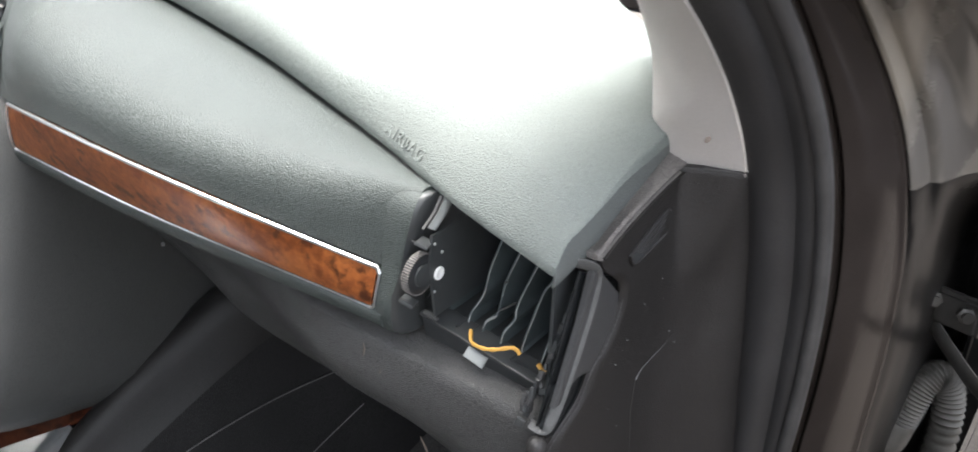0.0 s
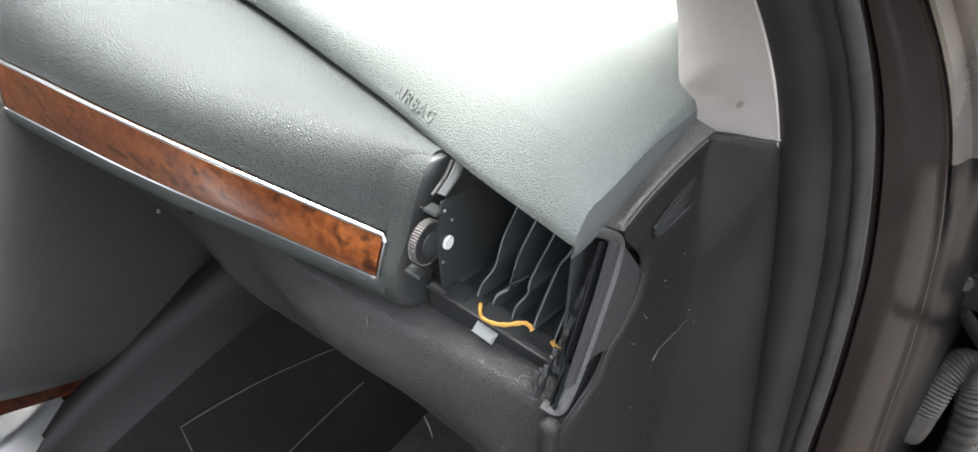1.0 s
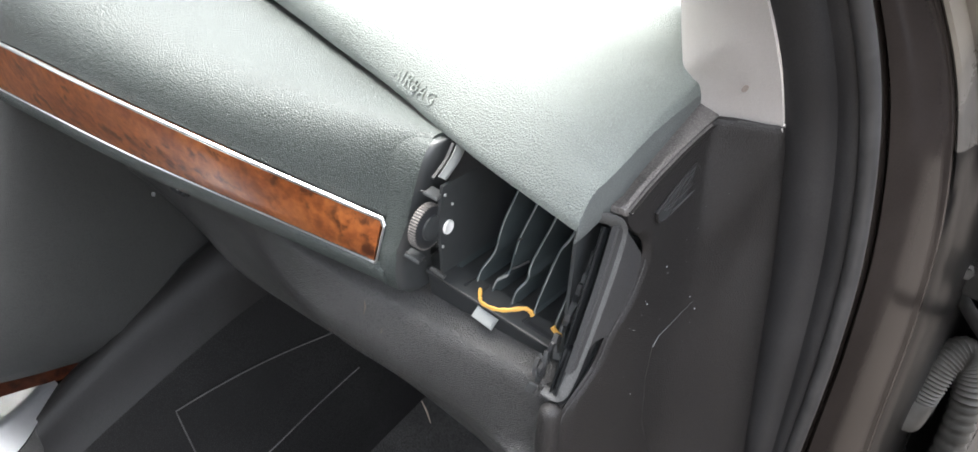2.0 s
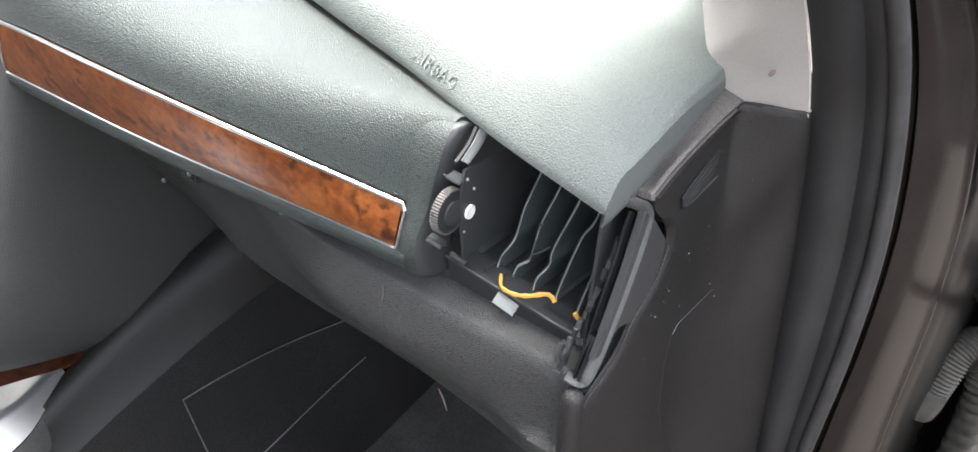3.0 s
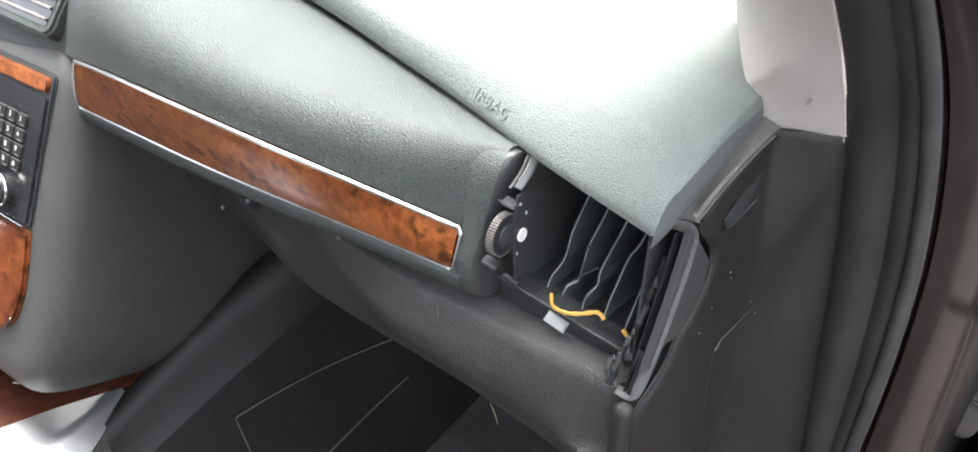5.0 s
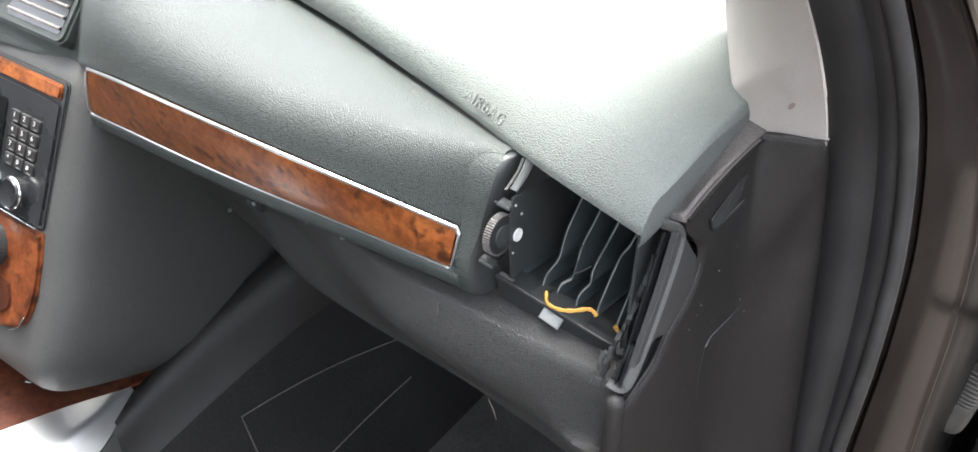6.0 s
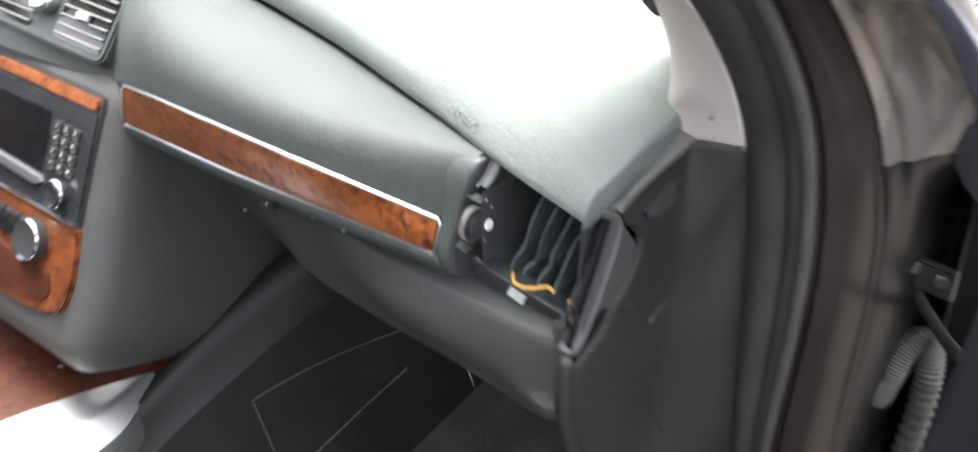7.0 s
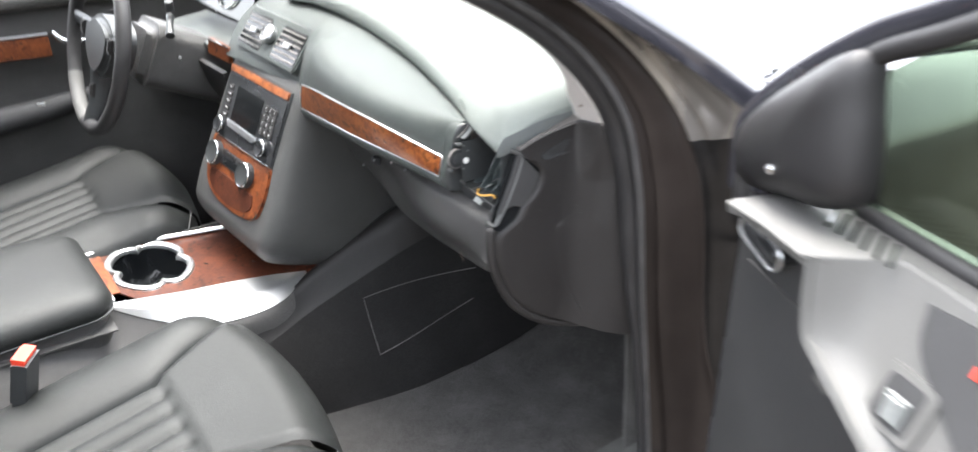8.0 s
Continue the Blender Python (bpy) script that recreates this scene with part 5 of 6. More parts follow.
part("right_flank", sheet(rows, 0.004), "lower", console, "dark grained console side", 60)
part("left_flank", sheet([[(-0.20, y, 0.58), (-0.215, y, 0.5), (-0.22, y, 0.29)] for y in (-1.0, -0.5, -0.2, 0.1)], 0.004), "lower", console)
part("core", block(axes((-0.02, -0.1, 0.40), (1, 0, 0), (0, 1, 0)), (0.24, 0.5, 0.2), 0.01), "dark_carpet", console)
part("rear_deck", sheet([[(x, y, 0.566 - 0.06 * x) for y in (-1.0, -0.7, -0.41)] for x in (-0.2, -0.05, 0.1)], 0.004), "lower", console)
part("wood_inlay", sheet([[(x, y, top_z(x, y) + 0.004) for y in (-0.42, -0.40, -0.375)] for x in np.linspace(-0.185, -0.02, 6)], 0.003), "wood_mid", console, "burr walnut inlay in a dimmed tone")

armrest = thing("armrest", "black padded leather armrest on the console", "armrest", (-0.05, -0.65, 0.56))
am = axes((-0.058, -0.676, 0.590), (1, 0.03, -0.06), (0, 1, 0.02))
rows = []
for grow, h in ((0.0, 0.0), (0.003, 0.006), (0.004, 0.016), (0.001, 0.028), (-0.006, 0.038), (-0.018, 0.046), (-0.035, 0.051), (-0.07, 0.055), (-0.11, 0.057), (-0.150, 0.0575)):
    rows.append([tuple(am @ Vector((u, v, h))) for u, v in rounded(-0.155 - grow, -0.27 - grow, 0.155 + grow, 0.27 + grow, max(0.004, 0.05 + grow * 0.4), 6)])
part("cushion", sheet(rows, closed=True), "leather", armrest, "padded black leather lid", 70)
part("base", plate(rounded(-0.150, -0.263, 0.150, 0.262, 0.05, 6), am, 0.29, 0.004, 2, -0.001), "lower", armrest, "dark grained armrest box")
part("seam", tube([am @ Vector((x, y, 0.0)) for x, y in rounded(-0.157, -0.272, 0.157, 0.272, 0.05, 6)], 0.0022, 6, closed=True), "black", armrest, "dark seam line")

# tunnel side and the ridge that sweeps up under the dash
RISE = [(0.15, -0.30, 0.47), (0.15, -0.16, 0.51), (0.132, -0.06, 0.552), (0.142, 0.08, 0.622), (0.178, 0.168, 0.682), (0.245, 0.205, 0.735), (0.33, 0.21, 0.775), (0.42, 0.20, 0.80)]
FOOT = [(0.215, -0.30, 0.295), (0.235, -0.16, 0.295), (0.262, -0.06, 0.295), (0.285, 0.10, 0.295), (0.280, 0.24, 0.295), (0.276, 0.40, 0.31), (0.30, 0.50, 0.36), (0.35, 0.54, 0.42)]
rise, foot = curve3(RISE, 44), curve3(FOOT, 44)
rows = []
for a, b in zip(rise, foot):
    row = [a + np.array((-0.05, 0.045, -0.02)), a + np.array((-0.024, 0.022, 0.006)), a + np.array((-0.006, 0.006, 0.006)), a + np.array((0.003, 0.001, -0.003)), a + np.array((0.010, -0.003, -0.014)), a + np.array((0.015, -0.006, -0.03))]
    for t in (0.2, 0.35, 0.5, 0.7, 0.85, 1.0):
        row.append(a + (b - a) * t + np.array((0.015, -0.008, 0)) * math.sin(math.pi * t))
    rows.append(row)
tunnel = thing("tunnel_trim", "dark tunnel side with a smooth crest sweeping up under the dash", "tunnel trim", (0.17, 0.1, 0.30))
part("crest", sheet([r[:7] for r in rows], 0.004), "wing", tunnel, "smooth dark grained crest", 60)
part("flank", sheet([r[6:] for r in rows], 0.004), "dark_carpet", tunnel, "black carpeted flank", 60)


def flank_at(u, v, out):
    """A place on the tunnel side: u along the sweep, v down from the crest, lifted out of it."""
    i, j = min(int(u), len(rows) - 2), min(int(v), len(rows[0]) - 2)
    a, b = u - i, v - j
    p = (rows[i][j] * (1 - b) + rows[i][j + 1] * b) * (1 - a) + (rows[i + 1][j] * (1 - b) + rows[i + 1][j + 1] * b) * a
    return p + np.array((0.85, -0.22, 0.48)) * out


pocket_rows = [[flank_at((16.8 + 13.2 * t) * (1 - k) + (16.7 + 11.3 * t) * k, (6.75 + 1.0 * t) * (1 - k) + (8.9 - 0.3 * t) * k, 0.003) for k in np.linspace(0, 1, 9)] for t in np.linspace(0, 1, 14)]
pocket = solo("carpet_panel", sheet(pocket_rows, 0.004), "dark_carpet", "black carpet panel stitched on the tunnel side", "carpet")
edge_pts = [p[0] for p in pocket_rows[::-1]] + pocket_rows[0][1:] + [p[-1] for p in pocket_rows[1:]]
part("edging", tube([p + np.array((0.0012, -0.0004, 0.0006)) for p in edge_pts], 0.0009, 6), "stitch", pocket, "thin grey stitched edging")


# ---- seats ----
def seat(name, label, cx, front, top, tilt):
    """A leather seat: cushion with pleated middle, two bolsters, front lobe, and backrest."""
    s = thing(name, label, "car seat", (cx, front - 0.25, 0.30), "front seats")
    half = 0.245

    def z(x, y):
        return top + 0.02 - tilt * (x - cx) - 0.20 * max(0, front - 0.06 - y)

    def inner(y):
        """Half the width of the middle panel: the front lobe spreads out."""
        k = min(1.0, max(0.0, (y - (front - 0.19)) / 0.17))
        return 0.105 + 0.075 * k ** 0.8

    rows = []
    for y in np.linspace(front - 0.50, front, 56):
        f = max(0, (y - (front - 0.08)) / 0.08)
        row = []
        for q in np.linspace(-1, 1, 49):
            x = q * inner(y)
            lobe = y > front - 0.185
            dip = 0.004 if lobe else -0.009 + 0.011 * abs(math.cos(q * math.pi * 2.5)) ** 0.45
            seam = -0.008 * math.exp(-((y - (front - 0.185)) / 0.005) ** 2) - 0.007 * math.exp(-((abs(q) - 1) / 0.05) ** 2)
            row.append((cx + x, y + 0.022 * (1 - q * q) * min(1, max(0, (y - front + 0.18) / 0.1)), z(cx + x, y) + dip + seam - 0.05 * f ** 2.5))
        rows.append(row)
    rows.append([(p[0], p[1] + 0.006, p[2] - 0.03) for p in rows[-1]])
    rows.append([(p[0], p[1] - 0.01, p[2] - 0.10) for p in rows[-1]])
    part("cushion", sheet(rows), "leather", s, "black leather cushion with long pleats and a smooth front", 70)
    for side in (-1, 1):
        rows = []
        for y in np.linspace(front - 0.50, front - 0.004, 30):
            f = max(0, (y - (front - 0.13)) / 0.126)
            row = []
            width = half * (1 - 0.06 * f * f) - inner(y)
            row.append((cx + side * (inner(y) - 0.004), y, z(cx + side * inner(y), y) - 0.035 - 0.05 * f ** 2.5))
            for t in np.linspace(0, 1, 14):
                h = 0.026 * math.sin(math.pi * min(1, t * 0.93 + 0.02)) ** 0.7 * (1 - 0.65 * f)
                x = inner(y) + width * t
                row.append((cx + side * x, y - 0.035 * t * f, z(cx + side * x, y) - 0.006 + h - 0.05 * f ** 2.5 - 0.012 * t * t))
            row.append((cx + side * (inner(y) + width + 0.006), row[-1][1], row[-1][2] - 0.02))
            row.append((cx + side * (inner(y) + width + 0.008), row[-1][1], row[-1][2] - 0.08))
            row.append((cx + side * (inner(y) + width), row[-1][1], row[-1][2] - 0.09))
            rows.append(row)
        rows.append([(p[0], p[1] + 0.004, p[2] - 0.03) for p in rows[-1]])
        part("bolster", sheet(rows), "leather", s, "smooth black leather side bolster", 70)
    part("base", block(axes((cx, front - 0.27, top - 0.17), (1, 0, 0), (0, 1, 0)), (0.44, 0.44, 0.16), 0.03), "side", s, "black plastic seat base")
    rows = []
    for k, t in enumerate(np.linspace(0, 1, 16)):
        yb, zb = front - 0.47 - 0.22 * t, top + 0.0 + 0.60 * t
        row = [(cx + x, yb - 0.05 * (x / 0.25) ** 2 * -1 - 0.0, zb) for x in np.linspace(-0.235, 0.235, 18)]
        rows.append(row)
    part("backrest", sheet(rows, 0.09), "leather", s, "black leather backrest", 70)
    part("head_restraint", block(axes((cx, front - 0.75, top + 0.72), (1, 0, 0), (0, 1, 0.2)), (0.26, 0.10, 0.18), 0.045, 4), "leather", s)
    part("side_seam", tube([(cx + 0.2, front - 0.015, top - 0.02), (cx + 0.235, front - 0.04, top - 0.06), (cx + 0.245, front - 0.06, top - 0.12)], 0.0016, 6), "stitch", s)
    return s


seat("passenger_seat", "black leather passenger seat with pleated cushion", 0.425, -0.215, 0.568, 0.08)
seat("driver_seat", "black leather driver seat with pleated cushion", -0.435, -0.145, 0.63, 0.08)

buckle = thing("belt_buckle", "black seat belt buckle with red release button", "belt buckle", (0.21, -0.56, 0.5))
bmx = axes((0.205, -0.575, 0.585), (0.85, -0.5, 0), (0.1, 0.25, 1))
part("body", block(bmx, (0.05, 0.085, 0.026), 0.006), "black", buckle)
part("button", block(bmx @ Matrix.Translation((0, 0.046, 0.002)), (0.044, 0.012, 0.022), 0.003), "red", buckle, "red release button")
part("strap", sheet([[bmx @ Vector((x, y, -0.004)) for y in (-0.04, -0.10, -0.18)] for x in (-0.02, 0.0, 0.02)], 0.002), "card_dark", buckle)

# ---- driver side ----
steer = thing("steering_wheel", "black leather steering wheel with dark spokes", "steering wheel", (-0.37, -0.2, 0.975))
wm = axes((-0.37, -0.255, 0.985), (1, 0.02, -0.05), (0, 0.26, 0.965))
part("rim", tube([wm @ Vector((0.19 * math.cos(a), 0.185 * math.sin(a), 0)) for a in np.linspace(0, 2 * math.pi, 56, endpoint=False)], 0.0155, 12, closed=True), "rubber", steer, "black leather rim")
part("hub", plate([(float(a), float(b)) for a, b in curve3([(-0.085, 0.035), (0, 0.06), (0.085, 0.035), (0.075, -0.03), (0.0, -0.075), (-0.075, -0.03), (-0.085, 0.035)], 40)[:-1]], wm, 0.06, 0.015, 3, 0.005), "black", steer, "dark grey airbag hub")
# lighter sleeve on the rim that paints the light falling there
part("rim_highlight", tube([wm @ Vector((0.19 * math.cos(a), 0.185 * math.sin(a), 0)) for a in np.linspace(math.radians(215), math.radians(262), 14)], 0.0161, 12), "ledge", steer, "stretch of the rim coloured pale for a highlight")
for a in (0.12, math.pi - 0.12, -math.pi / 2):
    d = Vector((math.cos(a), math.sin(a), 0))
    part("spoke", tube([wm @ (d * 0.06 + Vector((0, 0, -0.02))), wm @ (d * 0.12 + Vector((0, 0, -0.015))), wm @ (d * 0.182)], [0.028, 0.020, 0.016], 10, ratio=0.45), "black", steer, "black steering wheel spoke")
    part("spoke_button", block(wm @ Matrix.Translation((d * 0.105) + Vector((0, 0, 0.002))), (0.014, 0.030, 0.010), 0.003), "side", steer)
column = thing("steering_column", "dark plastic steering column shroud", "steering column", (-0.37, -0.05, 0.93))
cm = axes((-0.37, -0.15, 0.965), (1, 0.02, -0.05), (0, 0.40, 0.92))
part("shroud", plate(rounded(-0.075, -0.085, 0.075, 0.055, 0.03), cm, 0.2, 0.02, 3, 0.03), "lower", column, "grey grained shroud", 60)
part("stalk", tube([(-0.31, -0.11, 1.03), (-0.285, -0.12, 1.02), (-0.26, -0.13, 1.0)], [0.009, 0.007, 0.010], 10), "black", column, "black control stalk")
part("stalk_tip", tube([(-0.30, -0.11, 1.045), (-0.295, -0.112, 1.065)], 0.009, 10), "black", column)
part("ignition", lathe([(0.003, 0), (0.003, 0.004), (0.0015, 0.005)], axes((-0.292, -0.11, 0.945), (0, 1, 0), (0, 0, 1)), 12), "silver", column)

cluster = thing("instrument_cluster", "dark instrument cluster with a chrome ringed dial", "instrument cluster", (-0.36, 0.02, 1.0))
im = axes((-0.345, 0.045, 1.085), (1, 0.08, -0.06), (0, 0.35, 0.93))
part("panel", plate(rounded(-0.19, -0.075, 0.13, 0.075, 0.03), im, 0.05, 0.004, 2), "screen", cluster)
for u in (0.005, -0.125):
    part("dial_ring", tube([im @ Vector((u + 0.056 * math.cos(a), -0.004 + 0.056 * math.sin(a), 0.004)) for a in np.linspace(0, 2 * math.pi, 36, endpoint=False)], 0.0028, 8, closed=True), "chrome", cluster, "chrome dial ring")
part("hood", sheet([[im @ Vector((0.21 * math.cos(a) - 0.02, 0.02 + 0.085 * math.sin(a), d)) for d in (0.05, 0.0, -0.10)] for a in np.linspace(0.05, math.pi - 0.05, 20)], 0.012), "face", cluster, "grained cluster hood")
part("shelf", sheet([[(x, y, 0.968 + 0.15 * (y + 0.05)) for y in (-0.05, 0.0, 0.06)] for x in (-0.6, -0.35, -0.14)], 0.01), "face", cluster)
accent = solo("wood_accent", plate(rounded(-0.045, -0.017, 0.045, 0.017, 0.003), axes((-0.172, -0.058, 0.975), (1, 0.15, -0.1), (0, 0.1, 1)), 0.008, 0.002, 2, 0.004), "wood_mid", "short piece of glossy burr walnut dash trim", "wood trim")
part("accent_edge", tube([(-0.217, -0.068, 0.994), (-0.172, -0.064, 0.993), (-0.128, -0.056, 0.988)], 0.0022, 6), "chrome", accent)
solo("lower_dash", sheet([[(x, y, z) for y, z in ((-0.06, 0.935), (-0.045, 0.88), (0.0, 0.80), (0.10, 0.75), (0.35, 0.74))] for x in np.linspace(-0.76, -0.14, 8)], 0.01), "cover", "dark lower dash panel above the pedals", "panel", "structure")
pedal = thing("brake_pedal", "dark brake pedal on its arm", "pedal", (-0.33, 0.25, 0.45))
part("pad", block(axes((-0.33, 0.24, 0.50), (1, 0, 0), (0, 0.5, 1)), (0.085, 0.06, 0.015), 0.006), "rubber", pedal)
part("arm", tube([(-0.33, 0.25, 0.51), (-0.33, 0.30, 0.62), (-0.33, 0.34, 0.76)], 0.009, 8), "black", pedal)

door = thing("driver_door", "dark driver door panel with walnut strip and chrome handle", "car door", (-0.75, -0.4, 0.3))
part("card", sheet([[(x, y, z) for y in np.linspace(-1.2, 0.12, 12)] for x, z in ((-0.745, 0.34), (-0.735, 0.55), (-0.728, 0.72), (-0.742, 0.78), (-0.738, 0.86), (-0.72, 0.90), (-0.718, 0.96), (-0.725, 1.02), (-0.76, 1.06))], 0.02), "lower", door, "dark grey door card", 60)
strip = part("wood_strip", sheet([[(-0.712 + 0.002 * math.sin(math.pi * k / 4), y, 0.898 + 0.052 * k / 4) for k in range(5)] for y in np.linspace(-1.1, -0.30, 8)], 0.005), "wood_mid", door, "burr walnut door strip")
part("strip_edge", tube([(-0.711, y, 0.952) for y in (-1.1, -0.7, -0.30)], 0.0035, 8), "silver", strip, "satin silver edge")
part("handle", tube([(-0.708, -0.29, 0.955), (-0.70, -0.275, 0.935), (-0.70, -0.25, 0.925), (-0.706, -0.21, 0.93)], [0.006, 0.009, 0.006, 0.004], 10), "chrome", door, "chrome door handle")
part("armrest", tube([(-0.725, -1.1, 0.73), (-0.70, -0.6, 0.745), (-0.70, -0.36, 0.77), (-0.72, -0.15, 0.80)], [0.03, 0.035, 0.03, 0.015], 12), "card_dark", door, "grey padded armrest")
part("switch", block(axes((-0.682, -0.355, 0.79), (0, 1, 0), (0, 0, 1)), (0.022, 0.012, 0.01), 0.003), "chrome", door)
part("upper_roll", tube([(-0.725, -1.2, 1.02), (-0.722, -0.5, 1.03), (-0.722, 0.1, 1.05)], 0.026, 12), "ledge", door, "grey padded window ledge")

# ---- passenger door, swung open ----
DOOR = axes((1.043, 0.064, 0.0), (0.93, -0.37, 0), (0, 0, 1))
pdoor = thing("passenger_door", "open passenger door with pale grey card and black mirror corner", "car door", (1.2, 0.1, 0.3))


def dp(s, z, n=0.0):
    return tuple(DOOR @ Vector((s, z, n)))


part("shell", plate([(-0.165, 0.30), (1.05, 0.30), (1.05, 1.015), (-0.08, 1.0), (-0.155, 0.96)], DOOR, 0.06, 0.01, 2, -0.11), "paint_out", pdoor, "dark painted door shell")
part("inner_panel", plate([(-0.075, 0.34), (1.0, 0.34), (1.0, 0.99), (0.03, 0.985), (-0.07, 0.955)], DOOR, 0.05, 0.006, 2, -0.055), "card_dark", pdoor, "dark grey inner panel")
FRONT = np.array(((0.60, 0.385), (0.76, 0.318), (0.882, 0.231), (0.913, 0.173), (0.936, 0.130), (0.967, 0.122), (1.0, 0.118), (1.018, 0.116)))


def card_at(z, s):
    """The card leans in from the belt line down to the pocket, from behind the corner of the ledge."""
    u = min(1.0, max(0.0, (s - float(np.interp(z, FRONT[:, 0], FRONT[:, 1]))) / 0.045))
    return -0.07 * min(1.0, max(0.0, (z - 0.85) / 0.168)) * u * u * (3 - 2 * u)


rows = []
for z in np.concatenate([np.linspace(0.60, 0.84, 6), np.linspace(0.86, 1.018, 16)]):
    start = float(np.interp(z, FRONT[:, 0], FRONT[:, 1]))
    rows.append([dp(s, z, -0.03) for s in (start + 0.004, start)] + [dp(s, z, card_at(z, s)) for s in np.concatenate([start + np.array((0.001, 0.008, 0.016, 0.025, 0.035, 0.05)), np.linspace(start + 0.08, 1.0, 14)])])
part("card", sheet(rows, 0.008), "card", pdoor, "pale grey grained door card", 50)
rows = []
for s in np.concatenate([np.linspace(-0.016, 0.11, 8), np.linspace(0.118, 0.17, 10), np.linspace(0.2, 1.0, 9)]):
    lip = card_at(1.018, s)
    front = max(0.0, (0.0 - s) / 0.016)
    rows.append([dp(s, z - 0.004 * front, n) for n, z in ((-0.108, 1.016), (-0.100, 1.021), (-0.085, 1.0215), (-0.5 * (0.085 - lip) + 0.002, 1.0215), (lip - 0.006, 1.021), (lip - 0.001, 1.019), (lip + 0.001, 1.014), (lip - 0.001, 1.006))])
part("ledge", sheet(rows, 0.006), "ledge", pdoor, "grey grained ledge under the glass", 60)
for k in range(6):
    a, b = dp(0.045 + 0.017 * k, 1.0222, -0.088), dp(0.078 + 0.017 * k, 1.0222, -0.05)
    way = Vector(b) - Vector(a)
    part("ledge_slot", block(axes((Vector(a) + Vector(b)) / 2, way, (way.y, -way.x, 0)), (way.length, 0.004, 0.0016), 0.0006), "screen", pdoor)
part("front_edge", tube([dp(*p) for p in ((-0.014, 1.014, 0.0), (0.055, 1.018, 0.001), (0.116, 1.016, 0.001))], 0.003, 8), "card", pdoor, "slightly paler ledge edge")
oval = axes(dp(0.004, 0.972, -0.028), Vector(DOOR.col[0].xyz) - Vector((0, 0, 0.24)), (0.15, 0, 1))
pod = part("tweeter_pod", plate(rounded(-0.036, -0.011, 0.036, 0.011, 0.0105), oval, 0.03, 0.006, 3, 0.0), "dark_gloss", pdoor, "glossy black oval pod")
part("pod_rim", tube([oval @ Vector((x, y, -0.004)) for x, y in rounded(-0.039, -0.014, 0.039, 0.014, 0.0135)], 0.0022, 8, closed=True), "silver", pod, "thin silver rim")
part("seam", tube([dp(-0.04, 0.925, -0.053), dp(0.02, 0.92, -0.053), dp(0.13, 0.912, -0.053)], 0.0015, 6), "ridge", pdoor)
part("sticker", plate([(0.097, 0.855), (0.118, 0.848), (0.127, 0.868), (0.104, 0.876)], DOOR, 0.001, 0, 1, -0.0535), "ledge", pdoor, "small pale sticker")
LEAN = axes(dp(0.230, 0.928, -0.0305), DOOR.col[0].xyz, Vector((0, 0, 0.168)) - Vector(DOOR.col[2].xyz) * 0.07)
switch = part("switch_bezel", plate(rounded(-0.030, -0.030, 0.030, 0.030, 0.009), LEAN, 0.006, 0.002, 2, 0.004), "card", pdoor, "pale switch surround")
part("switch_well", plate(rounded(-0.021, -0.023, 0.021, 0.023, 0.007), LEAN, 0.004, 0.001, 2, 0.0048), "card_dark", switch)
part("rocker", block(LEAN @ Matrix.Translation((0.002, -0.005, 0.008)) @ Matrix.Rotation(0.3, 4, "X"), (0.022, 0.026, 0.008), 0.003), "grey_clip", switch, "pale grey window switch")
dent = curve3([(0.203, 1.006), (0.30, 1.010), (0.6, 0.99), (0.62, 0.90), (0.45, 0.88), (0.32, 0.915), (0.262, 0.945), (0.218, 0.973), (0.203, 1.006)], 48)[:-1]
part("pull_recess", plate([(float(a) - 0.230, (float(b) - 0.928) * 1.083) for a, b in dent], LEAN, 0.004, 0.001, 2, 0.003), "card_dark", pdoor, "grey pull recess")
part("red_lamp", block(LEAN @ Matrix.Translation((0.044, 0.060, 0.004)), (0.008, 0.010, 0.005), 0.002), "red", pdoor)
outer = [(-0.100, 0.99), (-0.104, 1.05), (-0.085, 1.085), (-0.018, 1.146), (0.072, 1.207), (0.159, 1.247), (0.35, 1.34), (0.65, 1.43), (0.95, 1.46)]
frame_path = curve3([dp(s, z, -0.078) for s, z in outer], 50)
part("window_frame", tube(frame_path, 0.023, 14), "paint_out", pdoor, "dark painted window frame")
part("frame_liner", tube(curve3([dp(s + 0.012, z - 0.016, -0.066) for s, z in outer], 50), 0.012, 10), "rubber", pdoor, "black rubber frame liner")
corner = curve3([(-0.080, 1.018), (-0.091, 1.052), (-0.07, 1.092), (-0.01, 1.142), (0.076, 1.196), (0.096, 1.15), (0.108, 1.09), (0.104, 1.056), (0.072, 1.036), (0.02, 1.026), (-0.045, 1.012), (-0.080, 1.018)], 56)[:-1]
mid = corner.mean(axis=0)
rows = [[dp(*(mid + (p - mid) * k), -0.064 + h) for p in corner] for k, h in ((1.0, -0.008), (0.995, 0.004), (0.96, 0.016), (0.88, 0.026), (0.72, 0.036), (0.48, 0.043), (0.2, 0.046), (0.01, 0.046))]
part("corner_cover", sheet(rows, closed=True), "cover", pdoor, "domed black corner cover", 70)
glass_out = [(0.02, 1.0), (0.02, 1.09), (0.02, 1.14), (0.159, 1.240), (0.35, 1.33), (0.65, 1.42), (0.95, 1.44), (0.98, 1.0)]
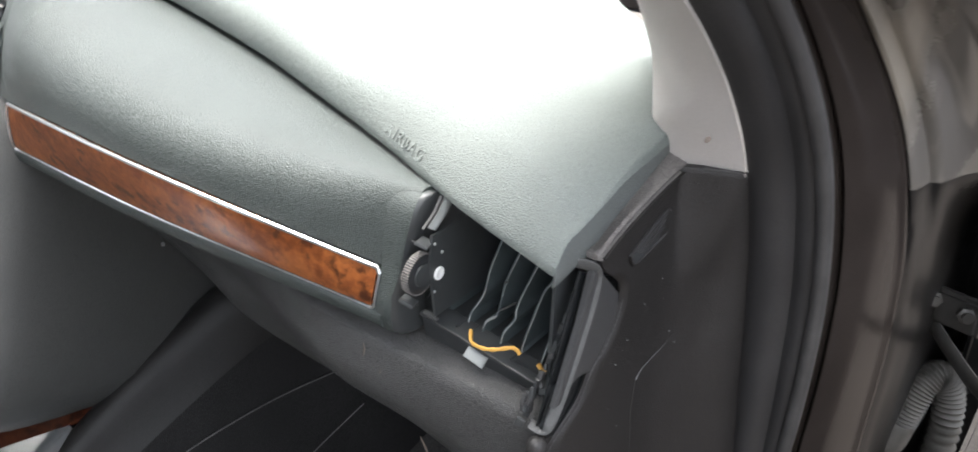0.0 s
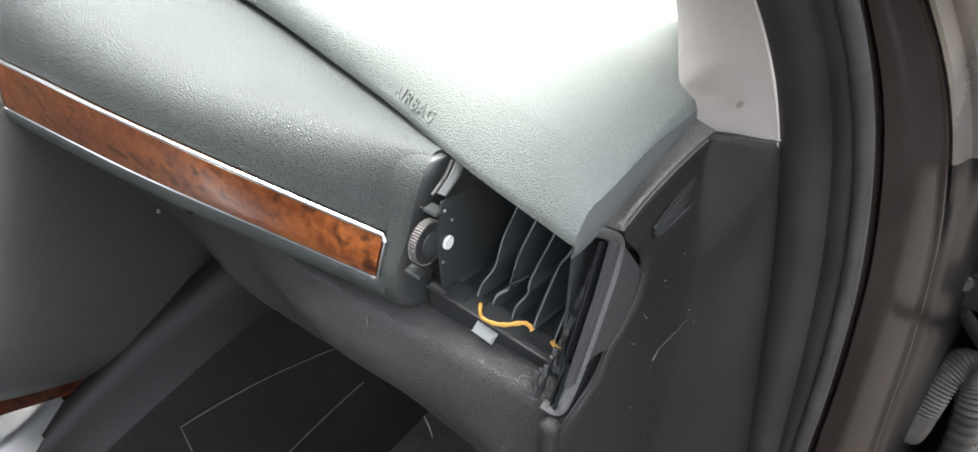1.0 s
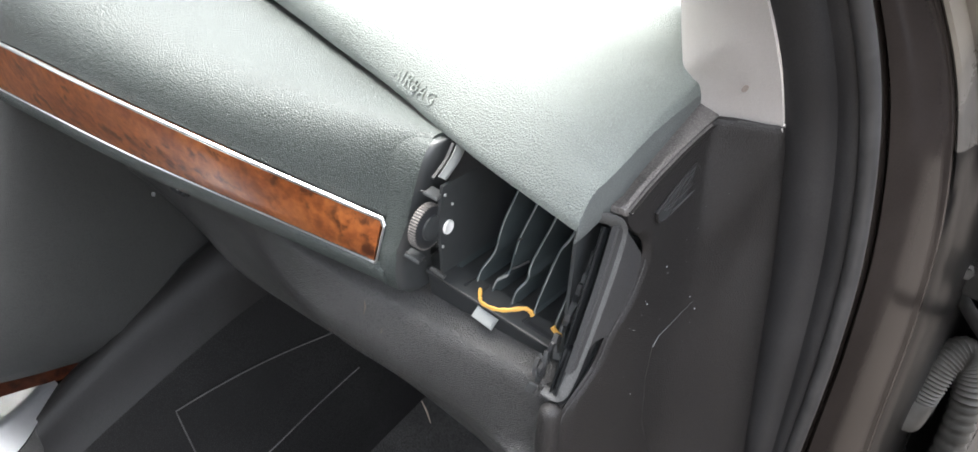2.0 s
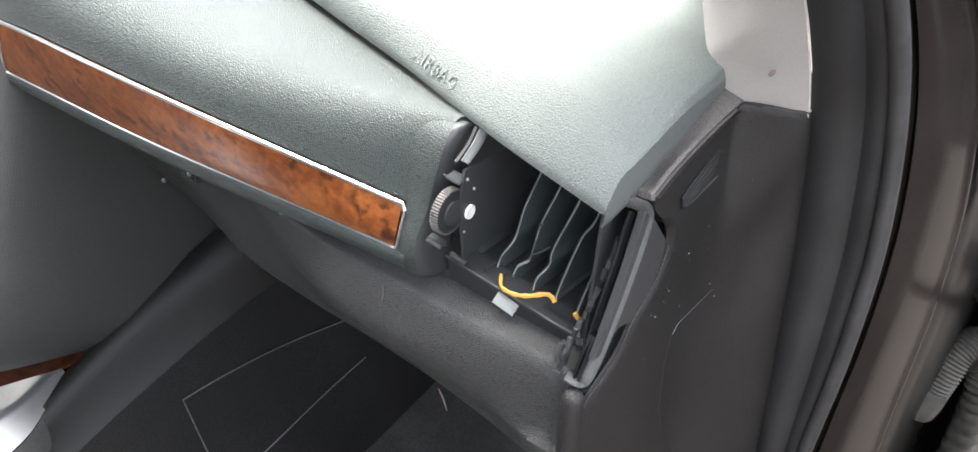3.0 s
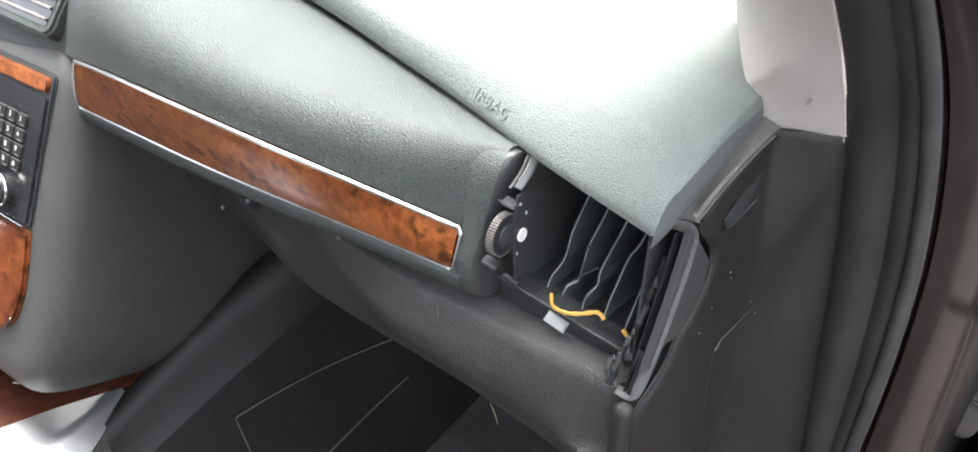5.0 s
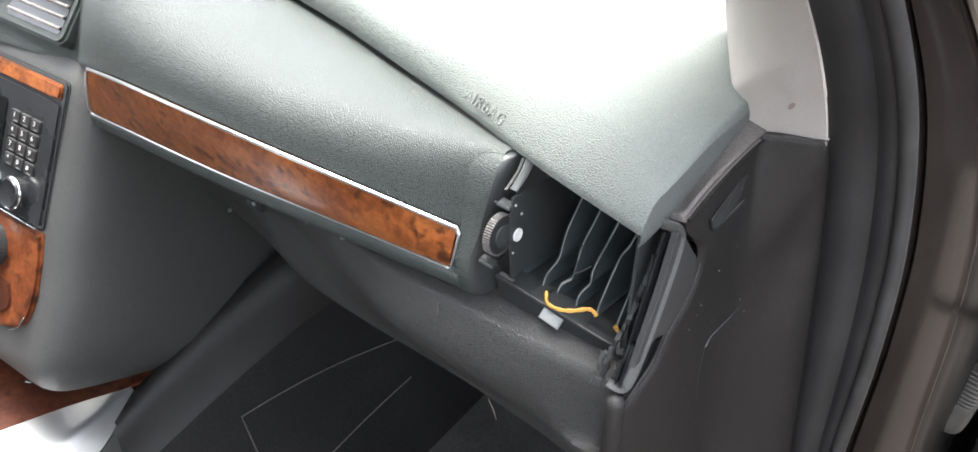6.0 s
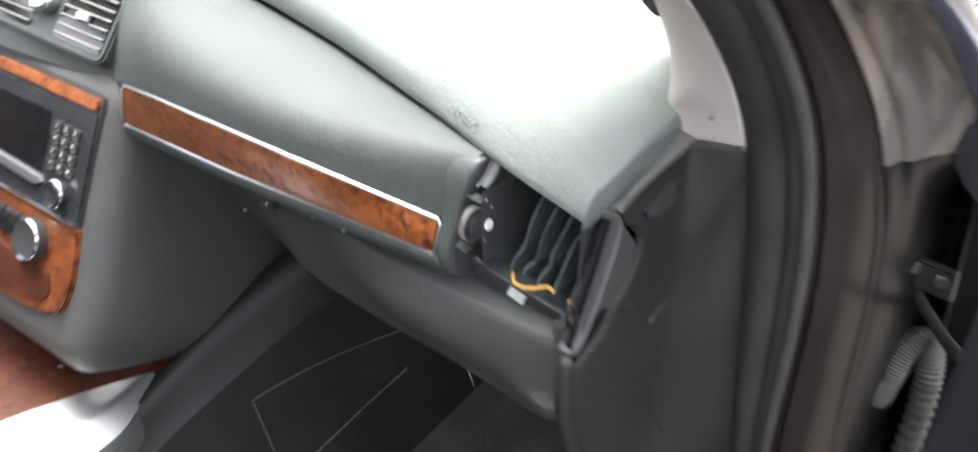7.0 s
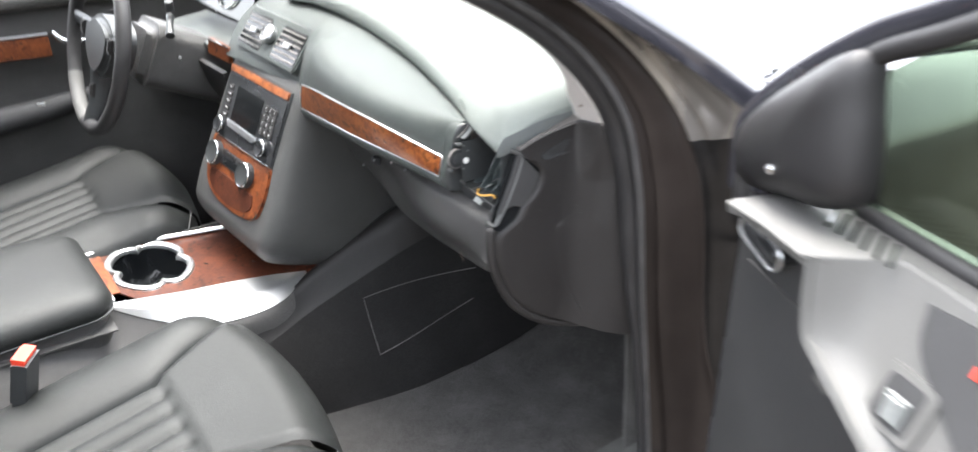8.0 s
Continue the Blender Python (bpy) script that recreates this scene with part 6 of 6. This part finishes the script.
part("window_pane", plate(glass_out, DOOR, 0.004, 0, 1, -0.106), "tinted", pdoor, "greenish door glass")
part("belt_seal", tube([dp(s, 1.025, -0.103) for s in np.linspace(0.06, 1.0, 8)], 0.0085, 10), "rubber", pdoor, "black rubber belt seal")
part("mirror_shell", lathe([(0.004, -0.12), (0.06, -0.11), (0.095, -0.06), (0.105, 0.0), (0.10, 0.03), (0.085, 0.032)], DOOR @ Matrix.Translation((-0.155, 1.02, -0.19)) @ Matrix.Rotation(radians(12), 4, "Y") @ Matrix.Diagonal((0.85, 0.7, 0.8, 1)), 28), "paint_out", pdoor, "dark painted mirror shell")

part("cover_stud", lathe([(0.006, -0.004), (0.0055, 0.003), (0.003, 0.005)], DOOR @ Matrix.Translation((0.020, 1.063, -0.020)), 16), "chrome", pdoor, "bright stud")

# ---- hinge gap: bracket and wiring hose ----
hose = curve3([(0.8880, 0.336, 0.725), (0.8915, 0.342, 0.748), (0.8960, 0.352, 0.768), (0.905, 0.364, 0.777), (0.917, 0.366, 0.760), (0.924, 0.360, 0.715), (0.927, 0.354, 0.62), (0.93, 0.35, 0.52)], 150)
loom = solo("wiring_hose", tube(hose, [0.0115 + 0.0022 * (k % 3 == 0) for k in range(150)], 14), "hose", "grey corrugated wiring hose between door and pillar", "wiring hose", sharp=80)
part("sleeve", tube(curve3([(0.8895, 0.3365, 0.736), (0.8870, 0.3355, 0.722), (0.8835, 0.3345, 0.706)], 8), [0.0118, 0.0135, 0.0138, 0.0142, 0.0146, 0.0148, 0.0150, 0.0135], 14), "hose", loom, "smooth rubber end sleeve")
hinge = part("hinge", block(axes((0.892, 0.332, 0.862), (0.9, -0.35, 0.1), (0.1, 0, 1)), (0.055, 0.03, 0.008), 0.003), "steel", pdoor, "dusty steel door hinge")
part("hinge_arm", tube(curve3([(0.885, 0.345, 0.838), (0.905, 0.325, 0.828), (0.935, 0.29, 0.822), (0.97, 0.25, 0.83)], 16), [0.007] * 16, 10, ratio=0.5), "steel", hinge)
for place in ((0.880, 0.325, 0.871), (0.905, 0.318, 0.869)):
    part("bolt", lathe([(0.007, 0), (0.007, 0.005), (0.0045, 0.006), (0.0045, 0.010)], axes(place, (1, 0.3, 0), (0, 0.2, 1)), 6), "steel", hinge, "hexagonal bolt")
